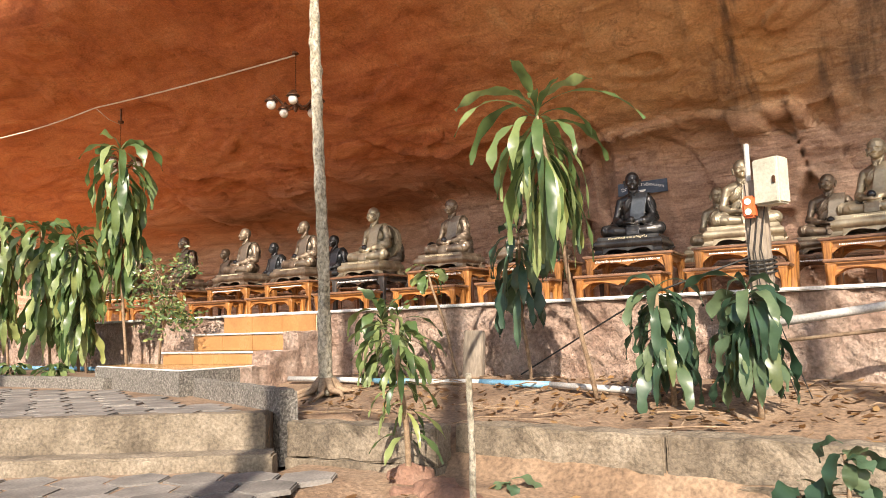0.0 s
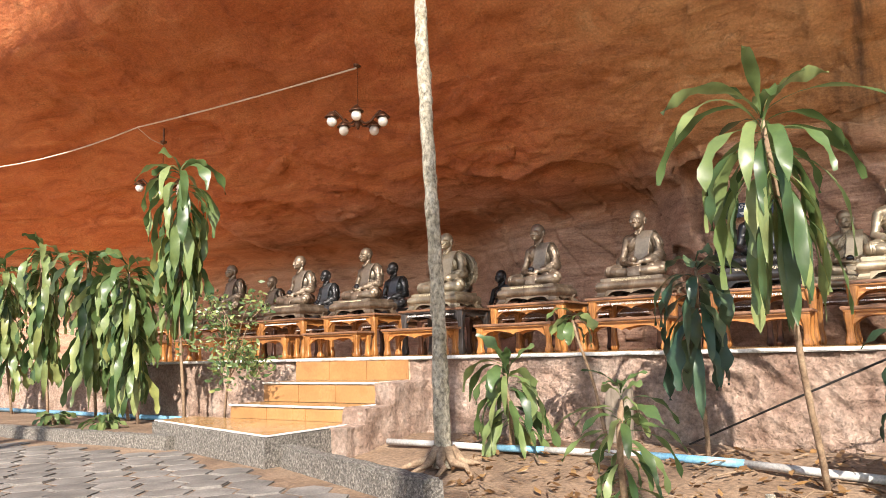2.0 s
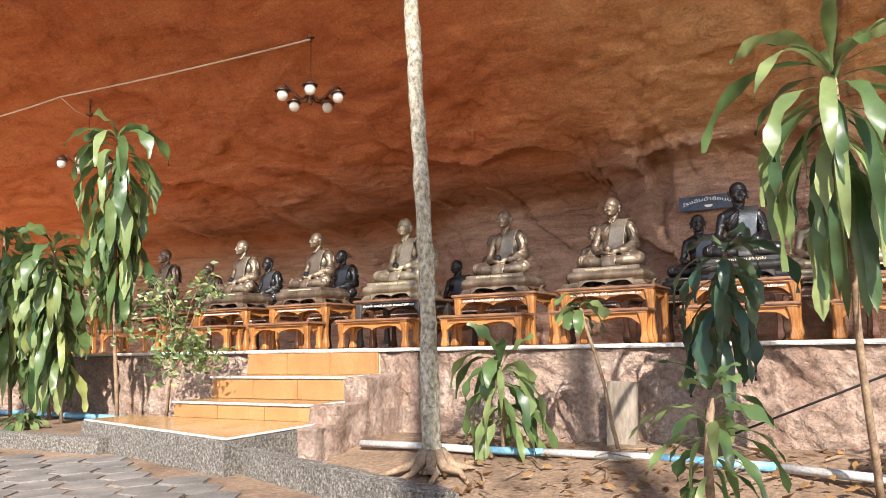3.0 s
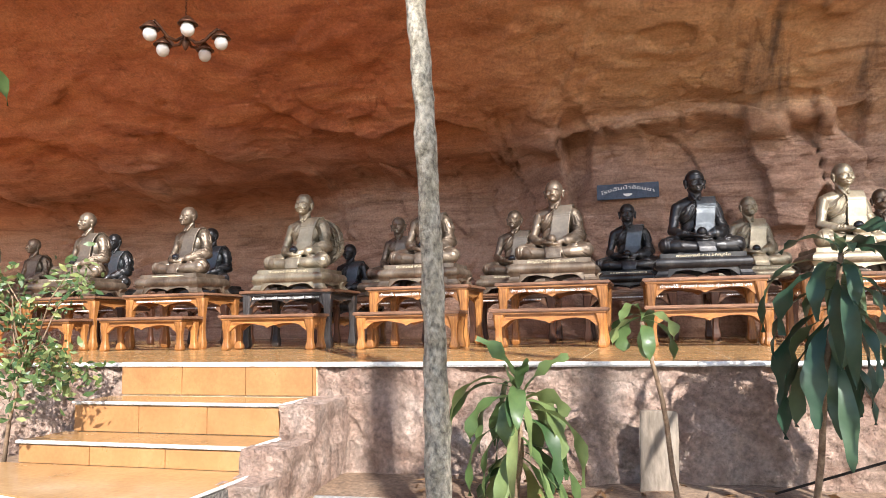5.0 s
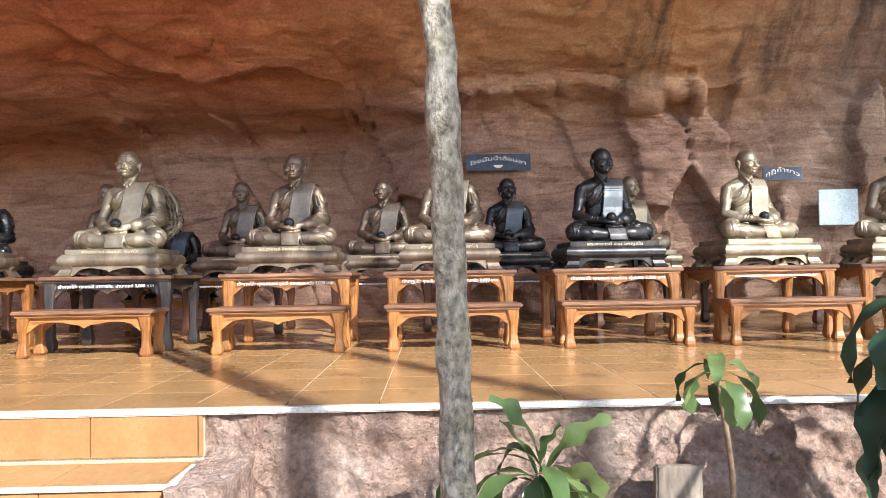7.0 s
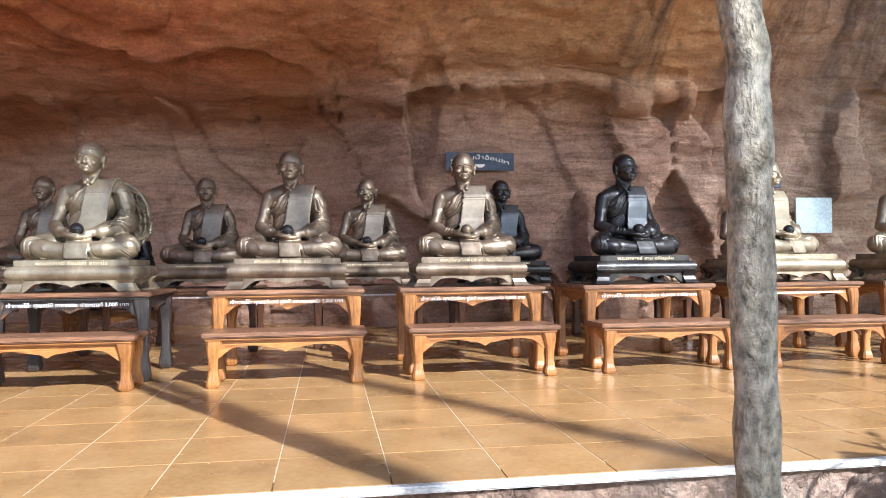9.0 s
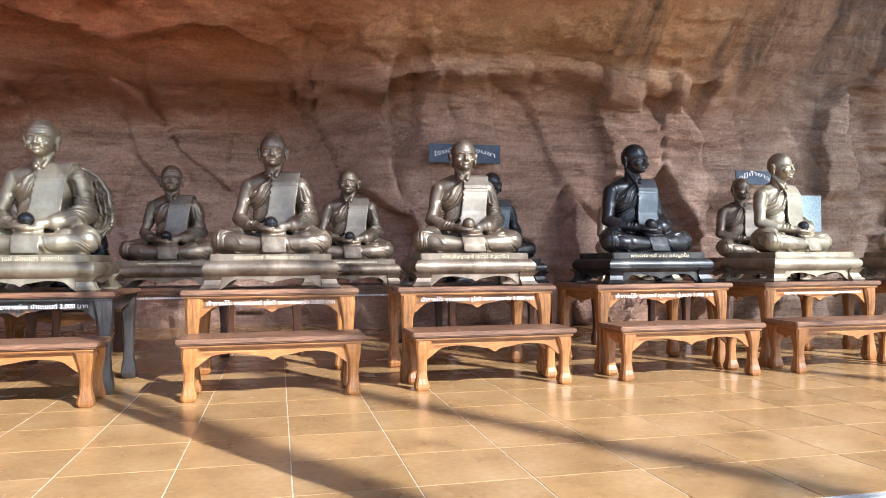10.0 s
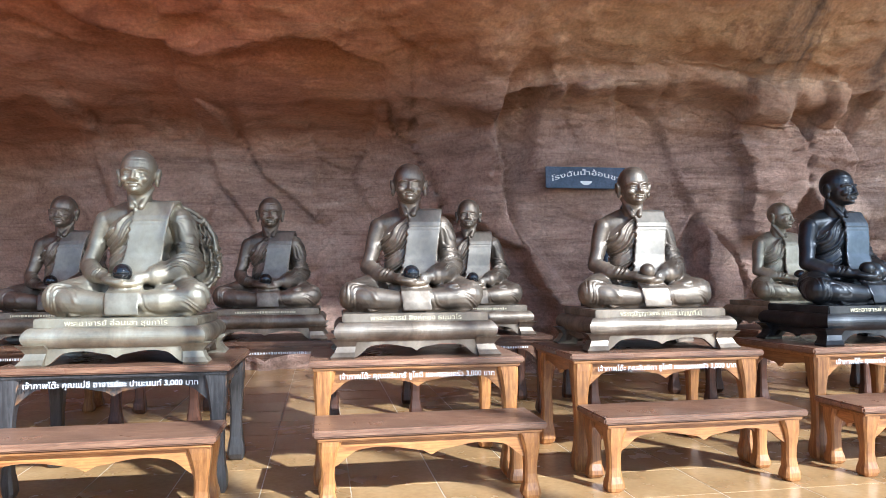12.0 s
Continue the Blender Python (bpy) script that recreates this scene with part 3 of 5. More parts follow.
def pavements():
    up = Vector((0.842, 0.539, 0))
    out = Vector((0.539, -0.842, 0))
    # upper terrace body: its front edge runs aslant
    a = Vector((-16.0, 2.43 - (16.0 - 4.98) * 0.64, 0))
    e = Vector((-3.72, 3.5, 0))
    terrace = part("terrace_base", prism([(a.x, a.y + 0.1), (e.x - 0.05, e.y + 0.08), (-4.0, 3.9), (-5.69, 4.5), (-5.69, 6.1), (-16, 6.1)], 0.2, 0.963, 0), M_SOIL)
    tagged(terrace, "earth bed under the upper terrace paving", "", "", "structure")
    kerb("kerb_upper", (a.x, a.y), (e.x, e.y), 0.5, 0.985, 0.16, "worn concrete edge of the upper terrace")
    b0, b1 = a + out * 0.33, e + out * 0.30 + up * 0.12
    tread = part("step_base", prism([(b0.x, b0.y + 0.06), (b1.x - 0.06, b1.y + 0.03), (e.x + 0.04, e.y + 0.04), (a.x, a.y)], 0.2, 0.745, 0.0), M_CONCRETE)
    tagged(tread, "low concrete step before the terrace", "", "", "structure")
    kerb("kerb_lower", (b0.x, b0.y), (b1.x, b1.y), 0.3, 0.755, 0.14, "worn concrete edge of the low step")
    low = part("lower_base", prism([(b0.x, b0.y + 0.05), (b1.x - 0.2, b1.y - 0.06), (b1.x + 0.35, b1.y - 1.0), (-1.9, -0.2), (-1.2, -3.0), (-9.0, -6.0), (-16, -5.0)], 0.1, 0.655, 0), M_SOIL)
    tagged(low, "earth bed under the lower paving", "", "", "structure")
    # landing slab before the stairs, and the terrace kerb beyond it
    slab = part("landing_slab", roughen(prism([(-7.95, 4.86), (-5.66, 4.27), (-5.66, 5.32), (-7.95, 5.32)], 0.8, 1.195, 0.012), 0.008, 10, 0.11), M_PEBBLE)
    tagged(slab, "pebble-washed landing slab before the steps", "", "", "structure")
    top = part("landing_tile", prism([(-7.9, 4.9), (-5.7, 4.34), (-5.7, 5.3), (-7.9, 5.3)], 1.19, 1.204, 0.003), M_TILE)
    tagged(top, "orange tiled top of the landing", "", "", "structure")
    for p, q in (((-7.93, 4.875), (-5.68, 4.295)), ((-5.675, 4.29), (-5.675, 5.28))):
        d = Vector((q[0] - p[0], q[1] - p[1], 0))
        trim = box((d.length, 0.02, 0.014), (d.length / 2, 0, 0), 0.003)
        edge = part("trim_landing", trim, M_WHITE, at=pose(p[0], p[1], 1.2, 0, 0, math.degrees(math.atan2(d.y, d.x))))
        tagged(edge, "white edging round the landing tiles", "", "", "structure")
    kerb("kerb_bed", (-16, 4.45), (-7.4, 4.62), 0.8, 1.09, 0.14, "pebble-washed kerb of the planted bed", M_PEBBLE)
    bed = part("planted_bed", prism([(-16, 4.58), (-7.9, 4.75), (-7.9, 6.15), (-16, 6.15)], 0.8, 1.075, 0), M_SOIL)
    tagged(bed, "sandy planted bed along the platform", "", "", "structure")
    kerb("kerb_tree", (-5.9, 4.50), (-3.75, 3.66), 0.6, 1.12, 0.13, "grey concrete kerb round the tree bed", M_PEBBLE)
    # retaining wall of two courses
    x = -3.72
    k = 0
    while x < 3.2:
        w = 1.05 + 0.3 * noise.random()
        y = 3.72 + 0.30 * smoothstep(-3.7, -2.4, x)
        for z0, z1, dy in ((0.05, 0.665, 0.0), (0.667, 0.9, 0.02)):
            bm = box((w - 0.004, 0.22, z1 - z0), (0, 0, 0), 0.01)
            bm = roughen(bm, 0.02, 7, 0.07)
            blk = part("wall_block", bm, M_CONCRETE, at=pose(x + w / 2, y + 0.11 + dy, (z0 + z1) / 2, 0, 0, 6 if x < -2.6 else 0))
            tagged(blk, "weathered concrete block of the low retaining wall", "", "", "structure")
        x += w


def pavers(name, inside, z, origin, turn, pitch, reach, parent):
    """Hexagonal stones, each one an own piece."""
    base = []
    for v in range(4):
        pts = []
        rr = random.Random(v)
        for k in range(6):
            a = math.pi / 3 * k + math.pi / 6
            r = pitch * 0.555 * (1 + rr.uniform(-0.05, 0.03))
            pts.append((r * math.cos(a), r * math.sin(a)))
        base.append(mesh_from(prism(pts, -0.03, 0.0, 0.008), M_PAVER))
    c, s = math.cos(radians(turn)), math.sin(radians(turn))
    made = 0
    for i in range(-reach, reach):
        for j in range(-reach, reach):
            u, v = (i + 0.5 * (j % 2)) * pitch, j * pitch * 0.866
            x, y = origin[0] + c * u - s * v, origin[1] + s * u + c * v
            if inside(x, y):
                ob = new(name, base[(i * 7 + j * 3) % 4])
                ob.parent = parent
                ob.matrix_basis = pose(x, y, z + random.uniform(-0.006, 0.006), random.uniform(-0.9, 0.9), random.uniform(-0.9, 0.9), turn + 60 * random.randrange(6))
                made += 1
    return made


def mesh_from(bm, material, smooth=False):
    me = bpy.data.meshes.new("piece")
    bmesh.ops.recalc_face_normals(bm, faces=bm.faces)
    bm.to_mesh(me)
    bm.free()
    me.materials.append(material)
    if smooth:
        me.polygons.foreach_set("use_smooth", [True] * len(me.polygons))
    return me


def upper_edge(x):
    return 3.5 + (x + 3.72) * 0.64


ground()
platform()
steps()
pavements()


# ---- tables ----
def apron(width, drop, thick, scallops, bm=None, depth_mid=None):
    """A rail along x whose lower edge is cut in ogee waves; its top lies at z = 0."""
    bm = bm or bmesh.new()
    n = 48
    rows = []
    for i in range(n + 1):
        u = i / n
        x = (u - 0.5) * width
        m = abs(2 * u - 1)
        low = drop * (0.52 + 0.22 * math.exp(-((m - 0.0) / 0.05) ** 2) + 0.14 * math.cos(m * math.pi * scallops) + 0.65 * smoothstep(0.72, 1.0, m))
        rows.append([bm.verts.new((x, s * thick / 2, z)) for s, z in ((-1, 0), (1, 0), (1, -low), (-1, -low))])
    for a, b in zip(rows, rows[1:]):
        for k in range(4):
            bm.faces.new((a[k], a[(k + 1) % 4], b[(k + 1) % 4], b[k]))
    bm.faces.new(rows[0])
    bm.faces.new(rows[-1][::-1])
    return bm


def curved_leg(height, thick, bulge, sx, sy):
    """A square leg that swells at the knee and turns in at the foot; sx, sy point outwards."""
    bm = bmesh.new()
    rings = []
    for u, out, w in ((0, -0.1, 0.66), (0.025, 0.02, 0.92), (0.07, 0.1, 1.08), (0.14, 0.06, 1.02), (0.24, -0.12, 0.8), (0.38, -0.24, 0.7), (0.54, -0.2, 0.72), (0.7, -0.06, 0.86), (0.84, 0.05, 1.06), (0.93, 0.07, 1.2), (1.0, 0.05, 1.3)):
        h = thick * w / 2
        ox, oy = sx * (out * bulge + thick * 0.55 - h), sy * (out * bulge + thick * 0.55 - h)
        c = h * 0.3
        pts = [(h - c, h), (h, h - c), (h, -h + c), (h - c, -h), (-h + c, -h), (-h, -h + c), (-h, h - c), (-h + c, h)]
        rings.append([bm.verts.new((ox + x, oy + y, u * height)) for x, y in pts])
    for a, b in zip(rings, rings[1:]):
        for k in range(8):
            bm.faces.new((a[k], a[(k + 1) % 8], b[(k + 1) % 8], b[k]))
    bm.faces.new(rings[0][::-1])
    bm.faces.new(rings[-1])
    return bm


def carved_table(name, width, depth, height, label, category, group, mats, leg=0.085, drop=0.13):
    top, rail, upright = mats
    t = thing(name, pose(0, 0, 0), label, category, group)
    part("tabletop", box((width, depth, 0.034), (0, 0, height - 0.017), 0.008), top, t, "darker polished top")
    part("moulding", box((width - 0.04, depth - 0.04, 0.022), (0, 0, height - 0.045), 0.006), rail, t)
    z = height - 0.056
    iw, idp = width - 0.07, depth - 0.07
    for s in (-1, 1):
        part("apron", apron(iw - leg, drop, 0.028, 2.0), rail, t, at=pose(0, s * (idp / 2 - 0.035), z))
        part("apron", apron(idp - leg, drop, 0.028, 1.0), rail, t, at=pose(s * (iw / 2 - 0.035), 0, z, 0, 0, 90))
        for q in (-1, 1):
            part("leg", curved_leg(z, leg, 0.05, s, q), upright, t, at=pose(s * (iw / 2 - leg / 2), q * (idp / 2 - leg / 2), 0))
    return t


def lettering(words, size, material, flat=0.0015):
    """A line of writing as a thin mesh in the xz plane, centred, facing -y."""
    cu = bpy.data.curves.new("words", "FONT")
    cu.body, cu.size, cu.align_x, cu.align_y, cu.extrude = words, size, "CENTER", "CENTER", flat
    cu.resolution_u = 3
    ob = bpy.data.objects.new("words", cu)
    scene.collection.objects.link(ob)
    me = bpy.data.meshes.new_from_object(ob.evaluated_get(bpy.context.evaluated_depsgraph_get()))
    bpy.data.objects.remove(ob)
    bpy.data.curves.remove(cu)
    me.transform(pose(0, 0, 0, 90))
    me.materials.clear()
    me.materials.append(material)
    return me


def fit_width(me, width):
    xs = [v.co.x for v in me.vertices]
    k = width / max(max(xs) - min(xs), 0.01)
    me.transform(Matrix.Diagonal((k, 1, 1, 1)))
    return me


def bars(width, height, count, material, seed):
    rr = random.Random(seed)
    bm = bmesh.new()
    x = -width / 2
    while x < width / 2:
        w = width / count * rr.uniform(0.5, 1.3)
        box((w * 0.6, 0.002, height * rr.uniform(0.6, 1.0)), (x + w / 2, 0, 0), 0, bm)
        x += w
    return mesh_from(bm, material)


# ---- statues ----
def ball(bm, c, r, turn=(0, 0, 0), seg=24):
    bmesh.ops.create_uvsphere(bm, u_segments=seg, v_segments=seg // 2, radius=1, matrix=pose(*c, *turn) @ Matrix.Diagonal((*r, 1)))


def limb(bm, pts, radii, squash=1.0):
    tube(pts, radii, 18, bm, squash)
    for p, r in ((pts[0], radii[0]), (pts[-1], radii[-1])):
        ball(bm, p, (r, r, r), seg=16)


def fused(bm, voxel, smooth=4):
    """Welds overlapping solids into one skin."""
    me = bpy.data.meshes.new("tmp")
    bmesh.ops.recalc_face_normals(bm, faces=bm.faces)
    bm.to_mesh(me)
    bm.free()
    ob = new("tmp", me)
    r = ob.modifiers.new("weld", "REMESH")
    r.mode, r.voxel_size = "VOXEL", voxel
    s = ob.modifiers.new("soft", "SMOOTH")
    s.factor, s.iterations = 0.5, smooth
    out = bpy.data.meshes.new_from_object(ob.evaluated_get(bpy.context.evaluated_depsgraph_get()))
    bpy.data.objects.remove(ob)
    bpy.data.meshes.remove(me)
    return out


def strip(bm, pts, width, thick):
    """A flat band of cloth through points; its width runs along x."""
    rows = []
    pts = [Vector(p) for p in pts]
    for i, p in enumerate(pts):
        d = (pts[min(i + 1, len(pts) - 1)] - pts[max(i - 1, 0)]).normalized()
        n = Vector((0, d.z, -d.y)).normalized() * thick / 2
        w = Vector((width / 2, 0, 0))
        rows.append([bm.verts.new(p + a) for a in (-w + n, w + n, w - n, -w - n)])
    for a, b in zip(rows, rows[1:]):
        for k in range(4):
            bm.faces.new((a[k], a[(k + 1) % 4], b[(k + 1) % 4], b[k]))
    bm.faces.new(rows[0])
    bm.faces.new(rows[-1][::-1])


def statue_mesh(name, girth=1.0, fan=False, bowl=True, face=0.0, age=0.0):
    """A monk seated with crossed legs, his hands in his lap, facing -y; 0.89 m high."""
    b = bmesh.new()
    g = girth
    ball(b, (0, 0.10, 0.12), (0.235 * g, 0.185, 0.135))
    ball(b, (0, 0.085, 0.27), (0.155 * g, 0.125 * g, 0.17))
    ball(b, (0, 0.095, 0.42), (0.188 * g, 0.122, 0.15))
    limb(b, [(-0.165 * g, 0.105, 0.515), (0, 0.10, 0.535), (0.175 * g, 0.105, 0.52)], [0.064, 0.078, 0.072])
    limb(b, [(0, 0.10, 0.53), (0, 0.075, 0.60), (0, 0.06, 0.68)], [0.095, 0.06, 0.054])
    for s in (-1, 1):
        limb(b, [(s * 0.06, 0.11, 0.575), (s * 0.16 * g, 0.11, 0.53)], [0.05, 0.055])
    # arms: bare on one side, draped on the other
    limb(b, [(-0.205 * g, 0.10, 0.50), (-0.238 * g, 0.09, 0.40), (-0.262 * g, 0.06, 0.275)], [0.062, 0.054, 0.047])
    limb(b, [(-0.262 * g, 0.06, 0.268), (-0.19, -0.06, 0.215), (-0.075, -0.165, 0.19)], [0.047, 0.042, 0.030])
    limb(b, [(0.215 * g, 0.10, 0.50), (0.25 * g, 0.09, 0.40), (0.272 * g, 0.06, 0.285)], [0.076, 0.07, 0.068])
    limb(b, [(0.272 * g, 0.06, 0.275), (0.215, -0.06, 0.225), (0.15, -0.12, 0.205)], [0.07, 0.066, 0.058])
    limb(b, [(0.15, -0.12, 0.205), (0.07, -0.175, 0.19)], [0.036, 0.03])
    ball(b, (-0.035, -0.195, 0.178), (0.075, 0.045, 0.022), (0, 8, -22))
    ball(b, (0.04, -0.185, 0.165), (0.075, 0.045, 0.022), (0, -8, 22))
    for s, base in ((-1, (-0.035, -0.2, 0.18)), (1, (0.04, -0.19, 0.165))):
        for k in range(4):
            limb(b, [(base[0] + s * 0.02, base[1] - 0.025 + k * 0.016, base[2]), (base[0] - s * 0.055, base[1] - 0.035 + k * 0.016, base[2] + 0.004)], [0.0115, 0.009])
        limb(b, [(base[0] + s * 0.03, base[1] + 0.02, base[2] + 0.01), (base[0] - s * 0.015, base[1] + 0.03, base[2] + 0.035)], [0.013, 0.01])
    # crossed legs
    for s in (-1, 1):
        limb(b, [(s * 0.11, 0.09, 0.11), (s * 0.25, -0.02, 0.115), (s * 0.335, -0.125, 0.095)], [0.105, 0.098, 0.082])
        limb(b, [(s * 0.335, -0.125, 0.085), (s * 0.19, -0.185, 0.075), (-s * 0.02, -0.205, 0.055 if s < 0 else 0.075)], [0.08, 0.066, 0.05])
    ball(b, (0.2, -0.165, 0.135), (0.085, 0.036, 0.026), (0, -14, -28))
    ball(b, (-0.19, -0.175, 0.03), (0.085, 0.04, 0.03), (0, 0, 24))
    # skirt spread on the base and the hanging front cloth
    limb(b, [(-0.3, -0.13, 0.025), (0, -0.2, 0.022), (0.3, -0.13, 0.025)], [0.05, 0.05, 0.05])
    strip(b, [(0.02, -0.17, 0.15), (0.02, -0.235, 0.12), (0.025, -0.262, 0.06), (0.03, -0.27, 0.006)], 0.17, 0.018)
    # folded robe over the left shoulder
    strip(b, [(0.125, 0.235, 0.30), (0.125, 0.228, 0.45), (0.122, 0.19, 0.565), (0.118, 0.11, 0.612), (0.112, 0.03, 0.595), (0.10, -0.025, 0.52), (0.085, -0.045, 0.42), (0.07, -0.055, 0.32), (0.05, -0.085, 0.235), (0.04, -0.115, 0.19)], 0.215, 0.016)
    if fan:
        bmesh.ops.create_cone(b, cap_ends=True, segments=40, radius1=0.27, radius2=0.25, depth=0.03, matrix=pose(0.16, 0.2, 0.33, 80, 0, 12))
        for k in range(3):
            ring = [(0.16 + (0.26 - 0.045 * k) * math.cos(a), 0.178 + 0.02 * k, 0.33 + (0.26 - 0.045 * k) * math.sin(a)) for a in [math.pi * (-0.45 + 0.95 * i / 20) for i in range(21)]]
            tube(ring, 0.014, 8, b)
    body = fused(b, 0.0062, 4)
    co = np.empty(len(body.vertices) * 3)
    body.vertices.foreach_get("co", co)
    co = co.reshape(-1, 3)
    no = np.empty(len(body.vertices) * 3)
    body.vertices.foreach_get("normal", no)
    no = no.reshape(-1, 3)
    # shoulders narrower than the knees
    co[:, 0] *= 1 - 0.1 * np.clip((co[:, 2] - 0.2) / 0.15, 0, 1)
    x, y, z = co.T
    bend = 0.035 * np.sin(z * 23 + 1.3 * np.sin(x * 17)) + 0.02 * np.sin(x * 31 + z * 13)

    def wave(p):
        p = p + 0.3 * np.sin(p * 2.3) + 0.2 * np.sin(p * 0.9 + x * 23 + y * 11)
        f = p - np.floor(p)
        return (np.abs(f - 0.5) * 2 - 0.5) * (0.6 + 0.4 * np.sin(p * 1.7 + x * 14 - z * 9))

    chest = np.clip((x + 0.2) / 0.02, 0, 1) * np.clip((z - 0.19) / 0.05, 0, 1) * np.clip((0.585 - z) / 0.02, 0, 1)
    chest *= np.where((z > 0.41 + (x + 0.17) * 0.92), 0.0, 1.0) * np.clip((0.165 * (z - 0.2) - 0.052 - x) / 0.008, 0, 1) * (y < 0.14)
    hem = np.exp(-((z - 0.41 - 0.92 * (x + 0.17)) / 0.011) ** 2) * (x < 0.165 * (z - 0.2) - 0.05) * (x > -0.2) * (y < 0.1)
    d = chest * (0.005 + 0.026 * wave((z - 1.0 * x + 0.5 * bend) / 0.031)) + 0.008 * hem
    sleeve = np.clip((x - 0.195) / 0.02, 0, 1) * np.clip((z - 0.17) / 0.03, 0, 1) * np.clip((0.54 - z) / 0.04, 0, 1)
    d += sleeve * 0.025 * wave((z * 1.0 - 0.5 * x + 0.7 * y + bend * 1.4) / 0.036)
    band = np.clip((x + 0.058 - (z - 0.2) * 0.165) / 0.01, 0, 1) * np.clip((0.138 + (z - 0.2) * 0.165 - x) / 0.01, 0, 1) * (z > 0.2) * (y < 0.16)
    d += band * 0.004 * np.exp(-((z - 0.505) / 0.006) ** 2) + band * 0.003 * np.exp(-((z - 0.485) / 0.005) ** 2)
    legs = np.clip((0.185 - z) / 0.03, 0, 1) * np.clip((np.abs(x) - 0.1) / 0.03, 0, 1)
    d += legs * 0.021 * wave((z * 1.1 + 0.32 * np.abs(x) + 0.5 * y + bend * 1.3) / 0.04) * np.clip(0.3 + np.sin(x * 19 + z * 7), 0, 1)
    back = np.clip((y - 0.14) / 0.04, 0, 1) * np.clip((0.56 - z) / 0.04, 0, 1)
    d += back * 0.006 * wave((x + 0.3 * z + bend) / 0.06)
    front = np.clip((0.1 - np.abs(x - 0.025)) / 0.02, 0, 1) * (z < 0.15) * (y < -0.2)
    d -= front * 0.004
    # sash faces that get the lighter metal: polish plus painted-in sheen
    rubbed = (band > 0.5) & (no[:, 1] < 0.3)
    co = co + no * d[:, None]
    co[:, 2] = np.maximum(co[:, 2], 0)
    body.vertices.foreach_set("co", co.ravel())

    h = bmesh.new()
    ball(h, (0, 0.045, 0.79), (0.083, 0.098, 0.098))
    ball(h, (0, 0.005, 0.745), (0.069, 0.07, 0.085))
    ball(h, (0, -0.022, 0.695), (0.043, 0.042, 0.034))
    ball(h, (0, -0.004, 0.71), (0.06, 0.058, 0.04))
    limb(h, [(0, 0.07, 0.60), (0, 0.05, 0.72)], [0.056, 0.054])
    for s in (-1, 1):
        limb(h, [(s * 0.02, 0.0, 0.60), (s * 0.052, 0.065, 0.70)], [0.016, 0.014])
        ball(h, (s * 0.086, 0.045, 0.755), (0.012, 0.026, 0.04), (10, s * 14, 0))
        ball(h, (s * 0.083, 0.035, 0.722), (0.010, 0.014, 0.022))
        limb(h, [(s * 0.012, -0.061, 0.776), (s * 0.034, -0.058, 0.782), (s * 0.058, -0.036, 0.774)], [0.006, 0.007, 0.006])
        ball(h, (s * 0.032, -0.050, 0.757), (0.0165, 0.012, 0.0095))
        ball(h, (s * 0.042, -0.042, 0.73), (0.021, 0.022, 0.018))
        ball(h, (s * 0.013, -0.070, 0.728), (0.0095, 0.011, 0.008))
        limb(h, [(s * 0.02, -0.066, 0.728), (s * 0.036, -0.053, 0.70)], [0.006, 0.006])
    limb(h, [(0, -0.063, 0.772), (0, -0.073, 0.75), (0, -0.081, 0.733)], [0.008, 0.0092, 0.0115])
    ball(h, (0, -0.064, 0.708), (0.024, 0.0115, 0.0052))
    ball(h, (0, -0.063, 0.698), (0.021, 0.0115, 0.0058))
    ball(h, (0, -0.052, 0.679), (0.02, 0.018, 0.014))
    head = fused(h, 0.004, 6)
    co = np.empty(len(head.vertices) * 3)
    head.vertices.foreach_get("co", co)
    co = co.reshape(-1, 3)
    x, y, z = co.T
    slit = np.exp(-((z - 0.7565 - 0.02 * np.abs(x)) / 0.0022) ** 2) * np.exp(-((np.abs(x) - 0.032) / 0.013) ** 4) * (y < -0.03)
    mouth = np.exp(-((z - 0.7035) / 0.0022) ** 2) * (np.abs(x) < 0.024) * (y < -0.04)
    brow = np.exp(-((z - 0.812 - 0.0) / 0.003) ** 2) + np.exp(-((z - 0.83) / 0.003) ** 2)
    y += 0.009 * slit + 0.008 * mouth + age * 0.0025 * brow * (y < -0.02) * (np.abs(x) < 0.045)
    co = np.stack([x, y, z], 1)
    pivot = np.array([0, 0.06, 0.63])
    a = radians(face)
    co = (co - pivot) * np.array([1.15, 1.1, 1.09]) @ np.array([[math.cos(a), math.sin(a), 0], [-math.sin(a), math.cos(a), 0], [0, 0, 1]]) + pivot - np.array([0, 0, 0.024])
    head.vertices.foreach_set("co", co.ravel())

    out = bmesh.new()
    out.from_mesh(body)
    for f in out.faces:
        if all(rubbed[v.index] for v in f.verts):
            f.material_index = 2
    out.from_mesh(head)
    n = len(out.faces)
    if bowl:
        bmesh.ops.create_uvsphere(out, u_segments=28, v_segments=16, radius=0.047, matrix=pose(0.0, -0.178, 0.222))
        out.faces.ensure_lookup_table()
        for f in out.faces[n:]:
            f.material_index = 1
    me = bpy.data.meshes.new(name)
    for f in out.faces:
        f.smooth = True
    out.to_mesh(me)
    out.free()
    bpy.data.meshes.remove(body)
    bpy.data.meshes.remove(head)
    return me


def dressed(me, metal, ball_mat):
    c = me.copy()
    c.materials.append(metal)
    c.materials.append(ball_mat)
    c.materials.append({"brown_bronze": M_BRONZE_SHEEN, "pale_bronze": M_PALE_SHEEN, "dark_bronze": M_DARK_SHEEN}[metal.name])
    return c


STATUE_PLAIN = statue_mesh("seated_monk", 1.0, face=0)
STATUE_TURN = statue_mesh("seated_monk_turned", 0.97, face=8, age=1.0)
STATUE_STOUT = statue_mesh("seated_monk_stout", 1.08, face=-8)
